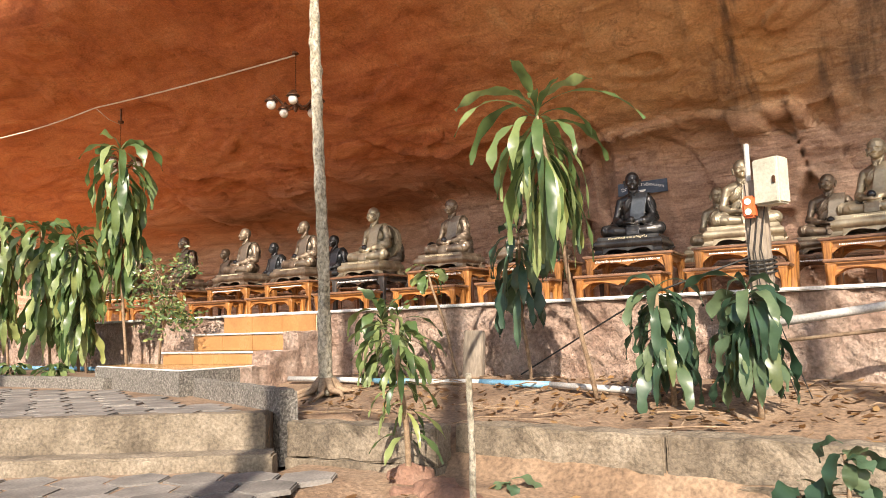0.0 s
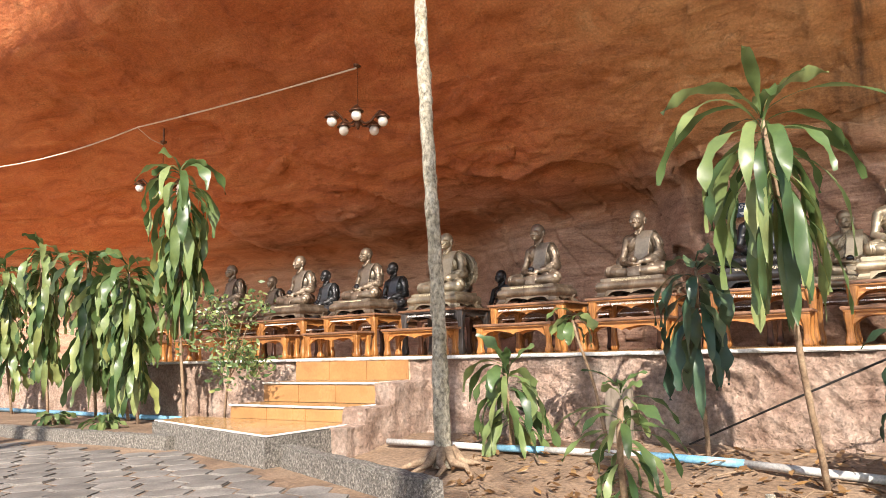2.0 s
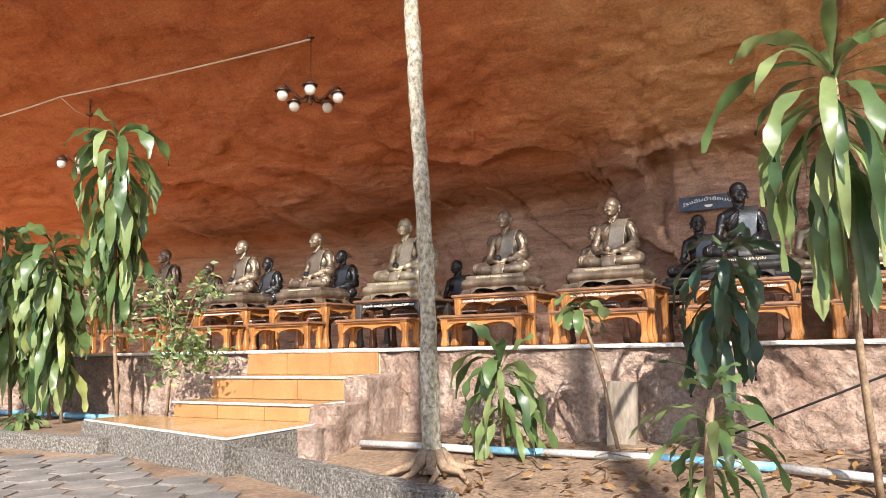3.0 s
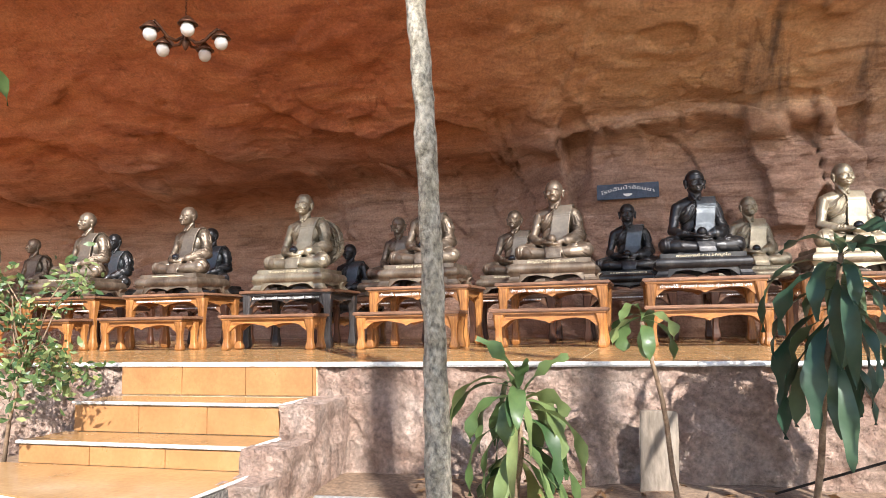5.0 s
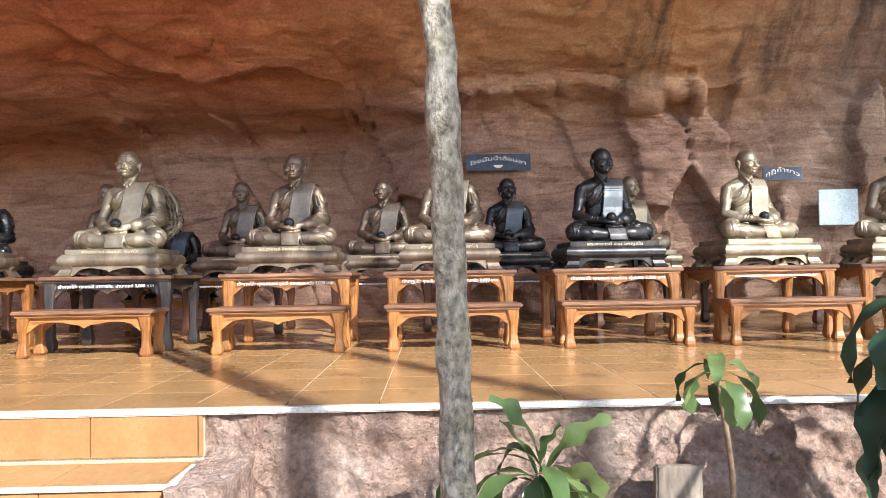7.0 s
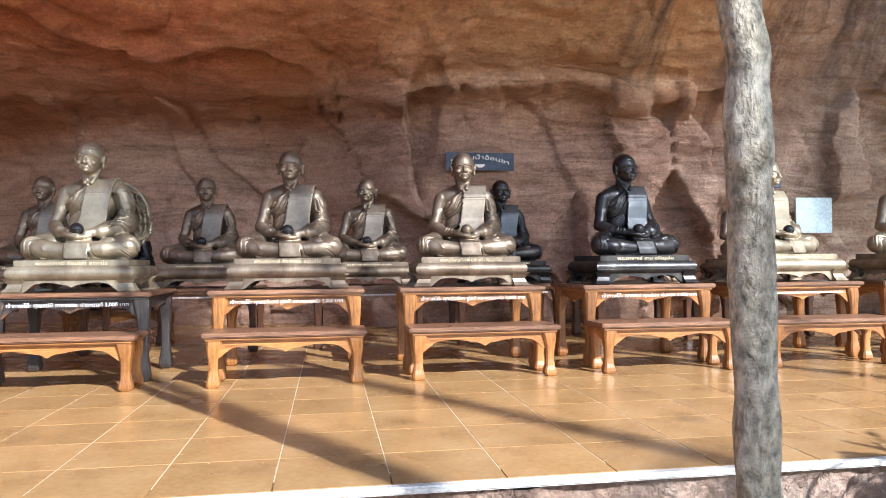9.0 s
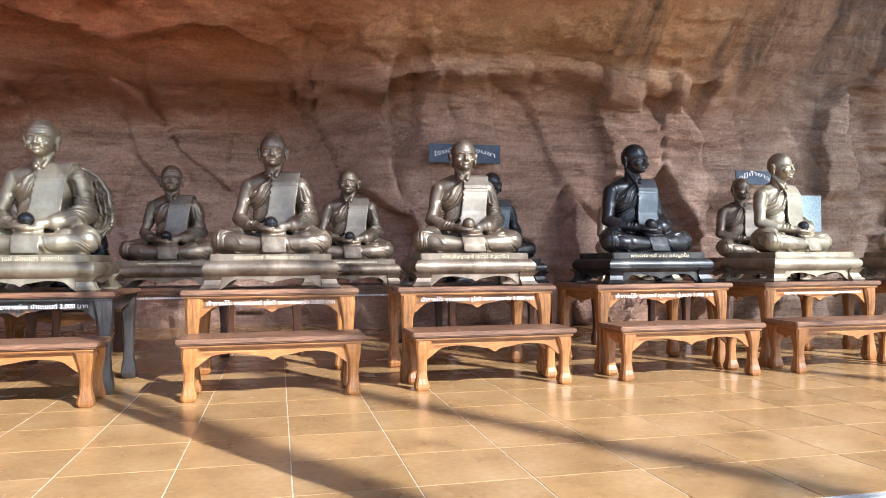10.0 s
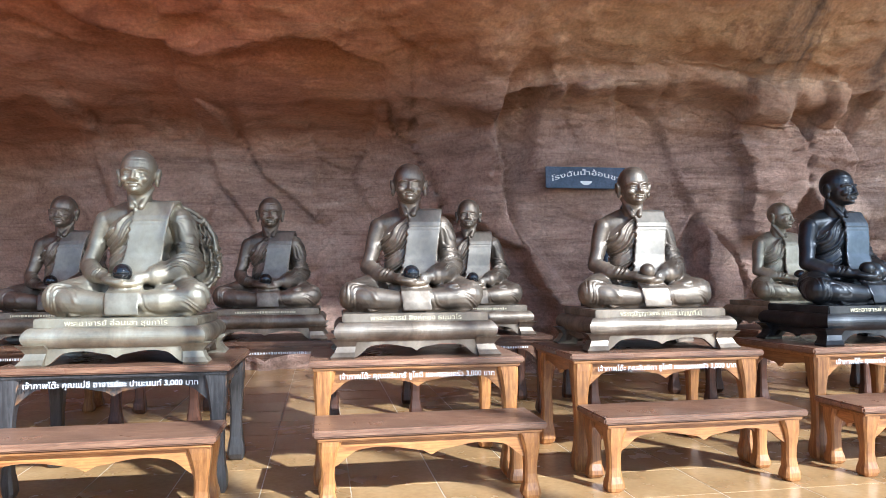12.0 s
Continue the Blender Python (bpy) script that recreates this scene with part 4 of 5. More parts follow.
STATUE_FAN = statue_mesh("seated_monk_fan", 1.06, fan=True, face=5, age=1.0)


def plinth(metal, tone):
    """A low cast stand with scalloped rails under a statue."""
    p = thing("statue_plinth", pose(0, 0, 0), tone + " low statue plinth with scalloped rails", "plinth", "plinths of the statues")
    part("slab", box((0.80, 0.57, 0.05), (0, 0, 0.213), 0.006), metal, p)
    bm = bmesh.new()
    rings = []
    for z, o in [(0.192 - 0.1 * k / 10, -0.02 + 0.046 * math.sin(math.pi * (0.08 + 0.84 * k / 10)) ** 0.7) for k in range(11)]:
        w, dd = 0.42 + o, 0.30 + o
        rings.append([bm.verts.new((sx * w, sy * dd, z)) for sx, sy in ((-1, -1), (1, -1), (1, 1), (-1, 1))])
    for a, b in zip(rings, rings[1:]):
        for k in range(4):
            bm.faces.new((a[k], a[(k + 1) % 4], b[(k + 1) % 4], b[k]))
    bm.faces.new(rings[0])
    bm.faces.new(rings[-1][::-1])
    part("moulding", bm, metal, p)
    for s in (-1, 1):
        part("apron", apron(0.68, 0.075, 0.03, 2.0), metal, p, at=pose(0, s * 0.275, 0.102))
        part("apron", apron(0.44, 0.075, 0.03, 1.0), metal, p, at=pose(s * 0.395, 0, 0.102, 0, 0, 90))
        for q in (-1, 1):
            leg = bmesh.new()
            rr = []
            for z, o, w in ((0, 0.012, 0.06), (0.012, 0.016, 0.064), (0.035, 0.004, 0.054), (0.065, -0.006, 0.05), (0.09, 0.0, 0.062), (0.108, 0.012, 0.07)):
                c = Vector((s * (0.385 + o), q * (0.265 + o), z))
                rr.append([leg.verts.new(c + Vector((a * w, b * w * 0.8, 0))) for a, b in ((-1, -1), (1, -1), (1, 1), (-1, 1))])
            for a, b in zip(rr, rr[1:]):
                for k in range(4):
                    leg.faces.new((a[k], a[(k + 1) % 4], b[(k + 1) % 4], b[k]))
            leg.faces.new(rr[0][::-1])
            leg.faces.new(rr[-1])
            part("foot", leg, metal, p)
    return p


BENCH = carved_table("low_bench", 1.13, 0.40, 0.38, "low varnished teak offering bench with a scalloped apron", "bench", "offering benches", (M_WOOD_TOP, M_WOOD, M_WOOD_UP), 0.085, 0.10)
TABLE = carved_table("altar_table", 1.16, 0.80, 0.655, "varnished teak altar table carrying a bronze statue", "table", "altar tables in front", (M_WOOD_TOP, M_WOOD, M_WOOD_UP), 0.09, 0.11)
TABLE_LACQUER = carved_table("altar_table", 1.16, 0.80, 0.655, "altar table in worn black lacquer under a pale statue", "table", "altar tables in front", (M_WOOD_TOP, M_LACQUER, M_LACQUER), 0.09, 0.11)
# back row: rails and legs coloured darker to deepen the shade there
TABLE_BACK = carved_table("altar_table", 1.16, 0.80, 0.62, "teak altar table in the row along the rock, its wood darkened as shade", "table", "altar tables behind", (M_WOOD_TOP, M_WOOD_TOP, M_WOOD_SHADED), 0.09, 0.11)
PLINTHS = {m.name: plinth(m, tone) for m, tone in ((M_BRONZE, "brown bronze"), (M_PALE, "pale gilt bronze"), (M_DARK, "dark bronze"))}
SKINS = {"brown_bronze": "brown bronze", "pale_bronze": "pale gilt bronze", "dark_bronze": "dark bronze"}
CACHE = {}

DONOR = {
    "D": "เจ้าภาพโต๊ะ คุณแม่ชี อาจารย์ยะ ปานะนนท์ 3,000 บาท",
    "E": "เจ้าภาพโต๊ะ คุณเอรินทร์ ชูโชติ และครอบครัว 3,000 บาท",
    "F": "เจ้าภาพโต๊ะ คุณอัมพิกา ชูโชติ และครอบครัว 3,000 บาท",
    "G": "เจ้าภาพโต๊ะ คุณพจน์ คุณน้อย พุ่มพวง 3,000 บาท",
}
TITLE = {
    "D": "พระอาจารย์ อ่อนเสา สุขกาโร",
    "E": "พระอาจารย์ สิงห์ทอง ธมฺมวโร",
    "F": "พระครูปัญญาวิสุทธิ์ (ปภาพร ปญฺญาทีโป)",
    "G": "พระอาจารย์ สาม อกิญฺจโน",
}


def seat(kind, metal, x, y, turn, key="", front=True, scale=1.0, posture=""):
    """A table with its plinth and statue, and before the front ones a bench."""
    rr = random.Random(int(1000 + x * 37))
    z = FLOOR
    t = copy_thing((TABLE_LACQUER if key == "D" else TABLE) if front else TABLE_BACK, pose(x, y, z, 0, 0, turn * 0.25))
    h = 0.655 if front else 0.62
    words = fit_width(lettering(DONOR[key], 0.04, M_LETTER), 0.83) if key in DONOR else bars(0.76, 0.02, 44, M_LETTER, int(x * 10))
    part("lettering", words, M_LETTER, t, "white painted donor lettering", at=pose(0, -0.392 + 0.016, h - 0.088))
    if front:
        copy_thing(BENCH, pose(x + rr.uniform(-0.015, 0.015), 8.70 + rr.uniform(-0.01, 0.02), z, 0, 0, rr.uniform(-0.8, 0.8)))
    p = copy_thing(PLINTHS[metal.name], pose(x, y - 0.02, z + h, 0, 0, turn * 0.3))
    words = fit_width(lettering(TITLE[key], 0.036, M_GOLD), 0.5) if key in TITLE else bars(0.44, 0.018, 28, M_GOLD, int(x * 13))
    part("lettering", words, M_GOLD, p, "gold painted name", at=pose(0, -0.287, 0.213))
    cast = key in ("F", "G")
    pick = (kind.name, metal.name, cast)
    if pick not in CACHE:
        CACHE[pick] = dressed(kind, metal, metal if cast else M_BALL)
    s = new("monk_statue", CACHE[pick])
    s.matrix_basis = pose(x, y + 0.03, z + h + 0.237, 0, 0, turn) @ Matrix.Scale(scale, 4)
    tagged(s, SKINS[metal.name] + " statue of a seated monk" + (posture or (" holding a bronze bowl" if cast else " with a black bowl")), "statue", "monk statues in front" if front else "monk statues behind")


FRONT = [
    (STATUE_TURN, M_PALE, -0.2, -22, "", 1.0, ""),
    (STATUE_PLAIN, M_PALE, -1.62, 16, "", 0.97, ""),
    (STATUE_TURN, M_DARK, -3.0, 8, "G", 1.01, ""),
    (STATUE_PLAIN, M_BRONZE, -4.45, -4, "F", 1.0, ""),
    (STATUE_PLAIN, M_BRONZE, -5.88, -4, "E", 0.995, ""),
    (STATUE_FAN, M_PALE, -7.42, -6, "D", 1.05, " before a round fan"),
    (STATUE_STOUT, M_BRONZE, -9.0, -8, "", 0.98, ""),
    (STATUE_STOUT, M_BRONZE, -10.52, -6, "", 1.0, ""),
    (STATUE_PLAIN, M_BRONZE, -12.33, -6, "", 1.0, ""),
    (STATUE_PLAIN, M_BRONZE, -14.1, -6, "", 1.0, ""),
    (STATUE_PLAIN, M_BRONZE, -15.8, -6, "", 1.0, ""),
]
for kind, metal, x, turn, key, scale, posture in FRONT:
    seat(kind, metal, x, 9.31, turn, key, True, scale, posture)
BACK = [
    (STATUE_STOUT, M_BRONZE, -0.82, 4), (STATUE_TURN, M_PALE, -2.27, 10), (STATUE_TURN, M_DARK, -3.72, -4), (STATUE_STOUT, M_BRONZE, -5.17, -4),
    (STATUE_TURN, M_BRONZE, -6.81, -4), (STATUE_PLAIN, M_BRONZE, -8.36, -4), (STATUE_STOUT, M_DARK, -9.77, -4), (STATUE_TURN, M_DARK, -11.5, -4), (STATUE_PLAIN, M_BRONZE, -13.05, -4),
]
for kind, metal, x, turn in BACK:
    seat(kind, metal, x, 10.98, turn, "", False, 1.0)
copy_thing(BENCH, pose(-7.8, 11.62, FLOOR))
copy_thing(PLINTHS["dark_bronze"], pose(-7.8, 11.62, FLOOR + 0.38))
small = new("monk_statue", dressed(STATUE_STOUT, M_DARK, M_BALL))
small.matrix_basis = pose(-7.8, 11.64, FLOOR + 0.38 + 0.237, 0, 0, -4) @ Matrix.Scale(0.97, 4)
tagged(small, "smaller dark bronze statue of a seated monk", "statue", "monk statues behind")
for spare in (BENCH, TABLE, TABLE_LACQUER, TABLE_BACK, *PLINTHS.values()):
    for o in (*spare.children_recursive, spare):
        bpy.data.objects.remove(o)


# ---- plants ----
def strap_leaf(bm, root, azimuth, rise, length, width, droop, seg=12, twist=0.0, rr=random):
    """One long arching leaf with a folded midrib and wavy margins."""
    a = radians(azimuth)
    out = Vector((math.cos(a), math.sin(a), 0))
    side = Vector((-math.sin(a), math.cos(a), 0))
    p = Vector(root)
    ang = radians(rise)
    step = length / seg
    ph = rr.uniform(0, 6)
    prev = None
    for i in range(seg + 1):
        u = i / seg
        w = width * (0.16 + 1.0 * math.sin(math.pi * u ** 1.35) ** 0.85 * smoothstep(0.02, 0.4, u)) * (1 if u < 0.96 else 0.3)
        wave = 0.2 * width * math.sin(ph + u * 17) * min(1, u * 1.6)
        d = out * math.cos(ang) + Vector((0, 0, 1)) * math.sin(ang)
        up = Vector((0, 0, 1)) * math.cos(ang) - out * math.sin(ang)
        s = (side * math.cos(twist * u) + up * math.sin(twist * u))
        row = [bm.verts.new(p - s * w / 2 + up * (0.12 * w + wave)), bm.verts.new(p), bm.verts.new(p + s * w / 2 + up * (0.12 * w - wave))]
        if prev:
            bm.faces.new((prev[0], prev[1], row[1], row[0]))
            bm.faces.new((prev[1], prev[2], row[2], row[1]))
        prev = row
        p = p + d * step
        ang -= radians(droop) * (1.5 - u * 0.9) / seg
        ang = max(ang, radians(-88))


def dracaena(base, crown, tiers, length, width, label, seed, material=None, stem=0.018, group="cane plants"):
    """A cane with arching leaves at the tip and whorls that hang along it. tiers: (share of the cane, leaves, rise, droop)."""
    rr = random.Random(seed)
    t = thing("dracaena", pose(*base), label, "plant", group)
    b, c = Vector(base), Vector(crown)
    top = c - b
    pts = [top * u + Vector((0.04 * math.sin(u * 5 + seed), 0.04 * math.cos(u * 4 + seed) - 0.04, 0)) * u * (1 - u) * 2 for u in [k / 8 for k in range(9)]]
    pts[0].z -= 0.06
    part("stem", tube(pts, [stem * (1.15 - 0.4 * k / 8) for k in range(9)], 8), M_STEM, t, smooth=True)
    bm = bmesh.new()
    for share, count, rise, droop in tiers:
        root = top * share
        for k in range(count):
            az = 360 * k / count + rr.uniform(-25, 25) + seed * 40
            strap_leaf(bm, root + Vector((0, 0, rr.uniform(-0.05, 0.05))), az, rise + rr.uniform(-16, 16), length * rr.uniform(0.6, 1.2) * (0.62 if rise > 55 else 1), width * rr.uniform(0.75, 1.2), droop * rr.uniform(0.85, 1.15), twist=rr.uniform(-1.5, 1.5), rr=rr)
    part("leaves", bm, material or M_LEAF, t, "long drooping strap leaves", smooth=True)
    return t


WEEP = [(1.0, 5, 62, 95), (0.985, 8, 35, 118), (0.95, 9, 18, 118), (0.9, 11, 0, 100), (0.84, 12, -18, 85), (0.77, 12, -30, 75), (0.7, 10, -40, 60)]
dracaena((-2.0, 5.2, 0.9), (-2.05, 4.40, 2.96), [(1.0, 5, 62, 60), (0.99, 8, 34, 95), (0.97, 8, 10, 100), (0.93, 14, -8, 100), (0.88, 17, -30, 80), (0.82, 14, -42, 60)], 0.70, 0.06, "tall corn plant with long drooping yellow-green leaves", 3)
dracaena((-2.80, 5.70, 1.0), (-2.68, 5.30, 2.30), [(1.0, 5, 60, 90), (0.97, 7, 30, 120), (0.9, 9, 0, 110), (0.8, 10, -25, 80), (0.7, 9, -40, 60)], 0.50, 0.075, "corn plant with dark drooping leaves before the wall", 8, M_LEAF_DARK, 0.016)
dracaena((-3.42, 5.55, 1.0), (-3.58, 5.30, 2.0), [(1.0, 5, 35, 105), (0.99, 5, 8, 100)], 0.30, 0.06, "thin cane with a small tuft of leaves", 11, None, 0.013)
dracaena((-4.28, 5.60, 1.0), (-4.22, 5.42, 1.62), [(1.0, 4, 72, 45), (0.98, 7, 45, 110), (0.9, 8, 20, 120), (0.75, 9, 0, 100), (0.6, 8, -15, 80), (0.42, 6, -20, 60)], 0.52, 0.07, "low corn plant with arching green leaves by the wall", 5)
dracaena((-2.62, 3.62, 0.55), (-2.52, 3.40, 1.58), [(1.0, 6, 60, 70), (0.94, 9, 35, 90), (0.85, 10, 20, 90), (0.75, 10, 5, 90), (0.63, 10, 5, 80), (0.5, 8, 0, 70), (0.36, 6, 5, 60)], 0.29, 0.032, "narrow-leaved green shrub below the low wall", 6)
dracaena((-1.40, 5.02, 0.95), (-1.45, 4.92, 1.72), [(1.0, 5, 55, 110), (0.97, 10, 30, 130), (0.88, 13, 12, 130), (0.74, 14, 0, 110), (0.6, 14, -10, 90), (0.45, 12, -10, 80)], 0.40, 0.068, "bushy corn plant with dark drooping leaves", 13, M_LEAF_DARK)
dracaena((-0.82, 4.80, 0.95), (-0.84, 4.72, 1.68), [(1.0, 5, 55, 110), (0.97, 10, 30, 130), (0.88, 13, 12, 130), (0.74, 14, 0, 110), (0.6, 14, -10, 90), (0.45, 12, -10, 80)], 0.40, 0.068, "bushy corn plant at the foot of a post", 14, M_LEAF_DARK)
dracaena((-8.45, 5.60, 1.06), (-8.15, 5.25, 3.86), [(1.0, 4, 60, 90), (0.985, 8, 30, 118), (0.95, 9, 10, 115), (0.91, 11, -10, 100), (0.86, 12, -28, 80), (0.8, 13, -38, 70), (0.73, 13, -42, 60), (0.66, 12, -45, 55), (0.59, 11, -48, 50), (0.52, 9, -50, 45)], 0.72, 0.088, "tall weeping corn plant in the planted bed", 21)
for k, (x, y, z) in enumerate(((-9.0, 5.2, 2.8), (-10.05, 5.3, 3.05), (-11.2, 5.3, 3.25), (-12.4, 5.4, 3.1), (-9.5, 5.4, 2.7))):
    dracaena((x - 0.1, y + 0.25, 1.06), (x, y, z), WEEP + [(0.6, 11, -40, 55), (0.5, 11, -42, 50), (0.4, 9, -45, 45)], 0.62, 0.085, "weeping corn plant in the planted bed", 30 + k)
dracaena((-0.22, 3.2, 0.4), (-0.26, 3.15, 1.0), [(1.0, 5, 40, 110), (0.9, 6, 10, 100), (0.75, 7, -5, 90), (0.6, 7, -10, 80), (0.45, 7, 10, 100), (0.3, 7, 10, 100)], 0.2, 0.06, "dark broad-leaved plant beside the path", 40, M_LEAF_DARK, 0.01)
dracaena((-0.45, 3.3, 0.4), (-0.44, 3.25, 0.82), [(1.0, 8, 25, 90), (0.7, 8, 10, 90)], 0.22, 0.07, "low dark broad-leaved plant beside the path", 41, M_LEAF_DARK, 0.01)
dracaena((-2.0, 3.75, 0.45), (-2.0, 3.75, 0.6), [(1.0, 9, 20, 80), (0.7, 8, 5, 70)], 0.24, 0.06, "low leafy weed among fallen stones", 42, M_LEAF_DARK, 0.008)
dracaena((-10.0, 4.95, 1.07), (-10.0, 4.95, 1.16), [(1.0, 14, 25, 80), (0.6, 12, 10, 70)], 0.24, 0.05, "low green tuft at the edge of the bed", 43)
dracaena((-8.9, 4.9, 1.07), (-8.9, 4.9, 1.17), [(1.0, 14, 25, 80), (0.6, 12, 10, 70)], 0.26, 0.05, "low green tuft at the edge of the bed", 44)


def leaf_cloud(bm, centre, radius, count, size, rr):
    for _ in range(count):
        d = Vector((rr.gauss(0, 1), rr.gauss(0, 1), rr.gauss(0, 0.8)))
        p = Vector(centre) + d * radius * 0.5
        m = Euler((rr.uniform(0, 6), rr.uniform(0, 6), rr.uniform(0, 6))).to_matrix()
        s = size * rr.uniform(0.6, 1.3)
        v = [bm.verts.new(p + m @ Vector(c) * s) for c in ((0, -1, 0), (0.42, -0.2, 0.1), (0.3, 0.5, 0.05), (0, 1, -0.1), (-0.3, 0.5, 0.05), (-0.42, -0.2, 0.1))]
        bm.faces.new(v)


def shrub():
    rr = random.Random(51)
    t = thing("shrub", pose(-7.57, 5.42, 1.07), "spindly shrub with small pale green leaves", "shrub")
    bm = bmesh.new()
    lv = bmesh.new()
    top = Vector((0.35, -0.15, 0.85))
    tube([(0, 0, -0.05), (0.08, -0.03, 0.4), top], [0.016, 0.013, 0.01], 7, bm)
    for k in range(16):
        a = rr.uniform(0, 6.28)
        r = rr.uniform(0.15, 0.5)
        end = top + Vector((r * math.cos(a), r * math.sin(a) * 0.7, rr.uniform(-0.35, 0.6)))
        midp = (top + end) / 2 + Vector((0, 0, 0.06))
        tube([top * rr.uniform(0.6, 1.0), midp, end], [0.007, 0.005, 0.003], 5, bm)
        leaf_cloud(lv, end, 0.14, 38, 0.032, rr)
        leaf_cloud(lv, midp, 0.13, 17, 0.03, rr)
    part("stem", bm, M_STEM, t, smooth=True)
    part("foliage", lv, M_LEAF, t, "small rounded pale leaves")


def tree(name, points, radii, label, seed, crown, group="slender trees", knots=True, sides=20):
    """A tapered trunk with limbs and a loose crown. crown: (height of first limb, top, spread, limbs, leaves)."""
    rr = random.Random(seed)
    t = thing(name, pose(*points[0]), label, "tree", group)
    o = Vector(points[0])
    pts = [Vector(p) - o for p in points]
    fine, fr = [], []
    for i in range(len(pts) - 1):
        n = max(2, int((pts[i + 1] - pts[i]).length / 0.035)) if knots else 6
        for k in range(n):
            fine.append(pts[i].lerp(pts[i + 1], k / n))
            fr.append(radii[i] + (radii[i + 1] - radii[i]) * k / n)
    fine.append(pts[-1])
    fr.append(radii[-1])
    bm = tube(fine, fr, sides)
    if knots:
        bm.normal_update()
        for v in bm.verts:
            n = v.normal.copy()
            v.co += n * (0.009 * fbm((v.co.x * 14, v.co.y * 14, v.co.z * 7 + seed), 4) + 0.007 * fbm((v.co.x * 5, v.co.y * 5, v.co.z * 3), 2))
            k = noise.voronoi(Vector((v.co.x * 4, v.co.y * 4, v.co.z * 4)))[0][0]
            v.co += n * 0.02 * math.exp(-(k / 0.13) ** 2)
    part("trunk", bm, M_BARK, t, smooth=True)
    low, high, spread, limbs, leaves = crown
    loose = 0 if knots else 2
    lb, lv = bmesh.new(), bmesh.new()
    for k in range(-loose, limbs):
        u = max(k, 0) / max(limbs - 1, 1)
        z = low + (high - low) * u if k >= 0 else 5.0 + (low - 5.0) * rr.random()
        i = min(range(len(fine)), key=lambda j: abs(fine[j].z + o.z - z))
        a = rr.uniform(0, 6.28)
        r = spread * rr.uniform(0.5, 1.0) * (1 - 0.5 * u)
        end = fine[i] + Vector((r * math.cos(a), r * math.sin(a), rr.uniform(0.3, 1.0) * r))
        midp = fine[i].lerp(end, 0.5) + Vector((0, 0, 0.1 * r))
        tube([fine[i], midp, end], [fr[i] * 0.55, fr[i] * 0.35, 0.008], 7, lb)
        for q in range(6 if z > low else 3):
            leaf_cloud(lv, fine[i].lerp(end, 0.35 + 0.13 * q) + Vector((rr.uniform(-1, 1), rr.uniform(-1, 1), rr.uniform(-0.6, 0.6))) * spread * 0.2, spread * 0.34, leaves if k >= 0 else 16, 0.075, rr)
    part("limb", lb, M_BARK, t, smooth=True)
    part("crown", lv, M_LEAF, t, "loose crown of small leaves")
    return t


shrub()
main = tree("tree", [(-4.53, 5.0, 0.95), (-4.54, 5.0, 1.15), (-4.55, 5.0, 1.95), (-4.56, 5.0, 2.42), (-4.58, 4.98, 3.1), (-4.66, 5.03, 4.1), (-4.70, 5.04, 5.2), (-4.6, 4.9, 7.0), (-4.5, 4.6, 9.5)], [0.10, 0.064, 0.055, 0.053, 0.052, 0.05, 0.047, 0.04, 0.02], "slender pale-barked tree with a knotted straight trunk", 60, (8.4, 9.5, 1.6, 7, 26))
for k in range(9):
    a = k * 0.7 + 0.2
    r = 0.35 + 0.2 * noise.random()
    pts = [(0.05 * math.cos(a), 0.05 * math.sin(a), 0.13), (0.14 * math.cos(a), 0.14 * math.sin(a), 0.05), (r * 0.6 * math.cos(a + 0.2), r * 0.6 * math.sin(a + 0.2), 0.03), (r * math.cos(a), r * math.sin(a), -0.03)]
    part("root", tube(pts, [0.045, 0.032, 0.02, 0.01], 8), M_STEM, main, smooth=True)
# trees beyond the path that shade the shelter
for k, (x, y, h, lean) in enumerate(((0.35, -3.4, 17.5, 0.2), (3.1, -5.2, 19.0, -0.3), (5.6, -4.6, 18.5, 0.3), (-2.6, -7.2, 20.5, 0.2), (8.6, -5.5, 19.0, -0.2), (11.5, -6.0, 19.5, 0.1), (-4.6, -4.5, 18.5, 0.1), (13.2, -3.6, 19.0, 0.0))):
    tree("tree", [(x, y, 0.0), (x + lean * 0.4, y, h * 0.4), (x + lean, y + 0.2, h * 0.75), (x + lean, y, h)], [0.13, 0.11, 0.08, 0.02], "slender pale tree standing across the path", 70 + k, (2.9 + 0.76 * (9.2 - y), h, 3.0, 17, 85), knots=False, sides=9)


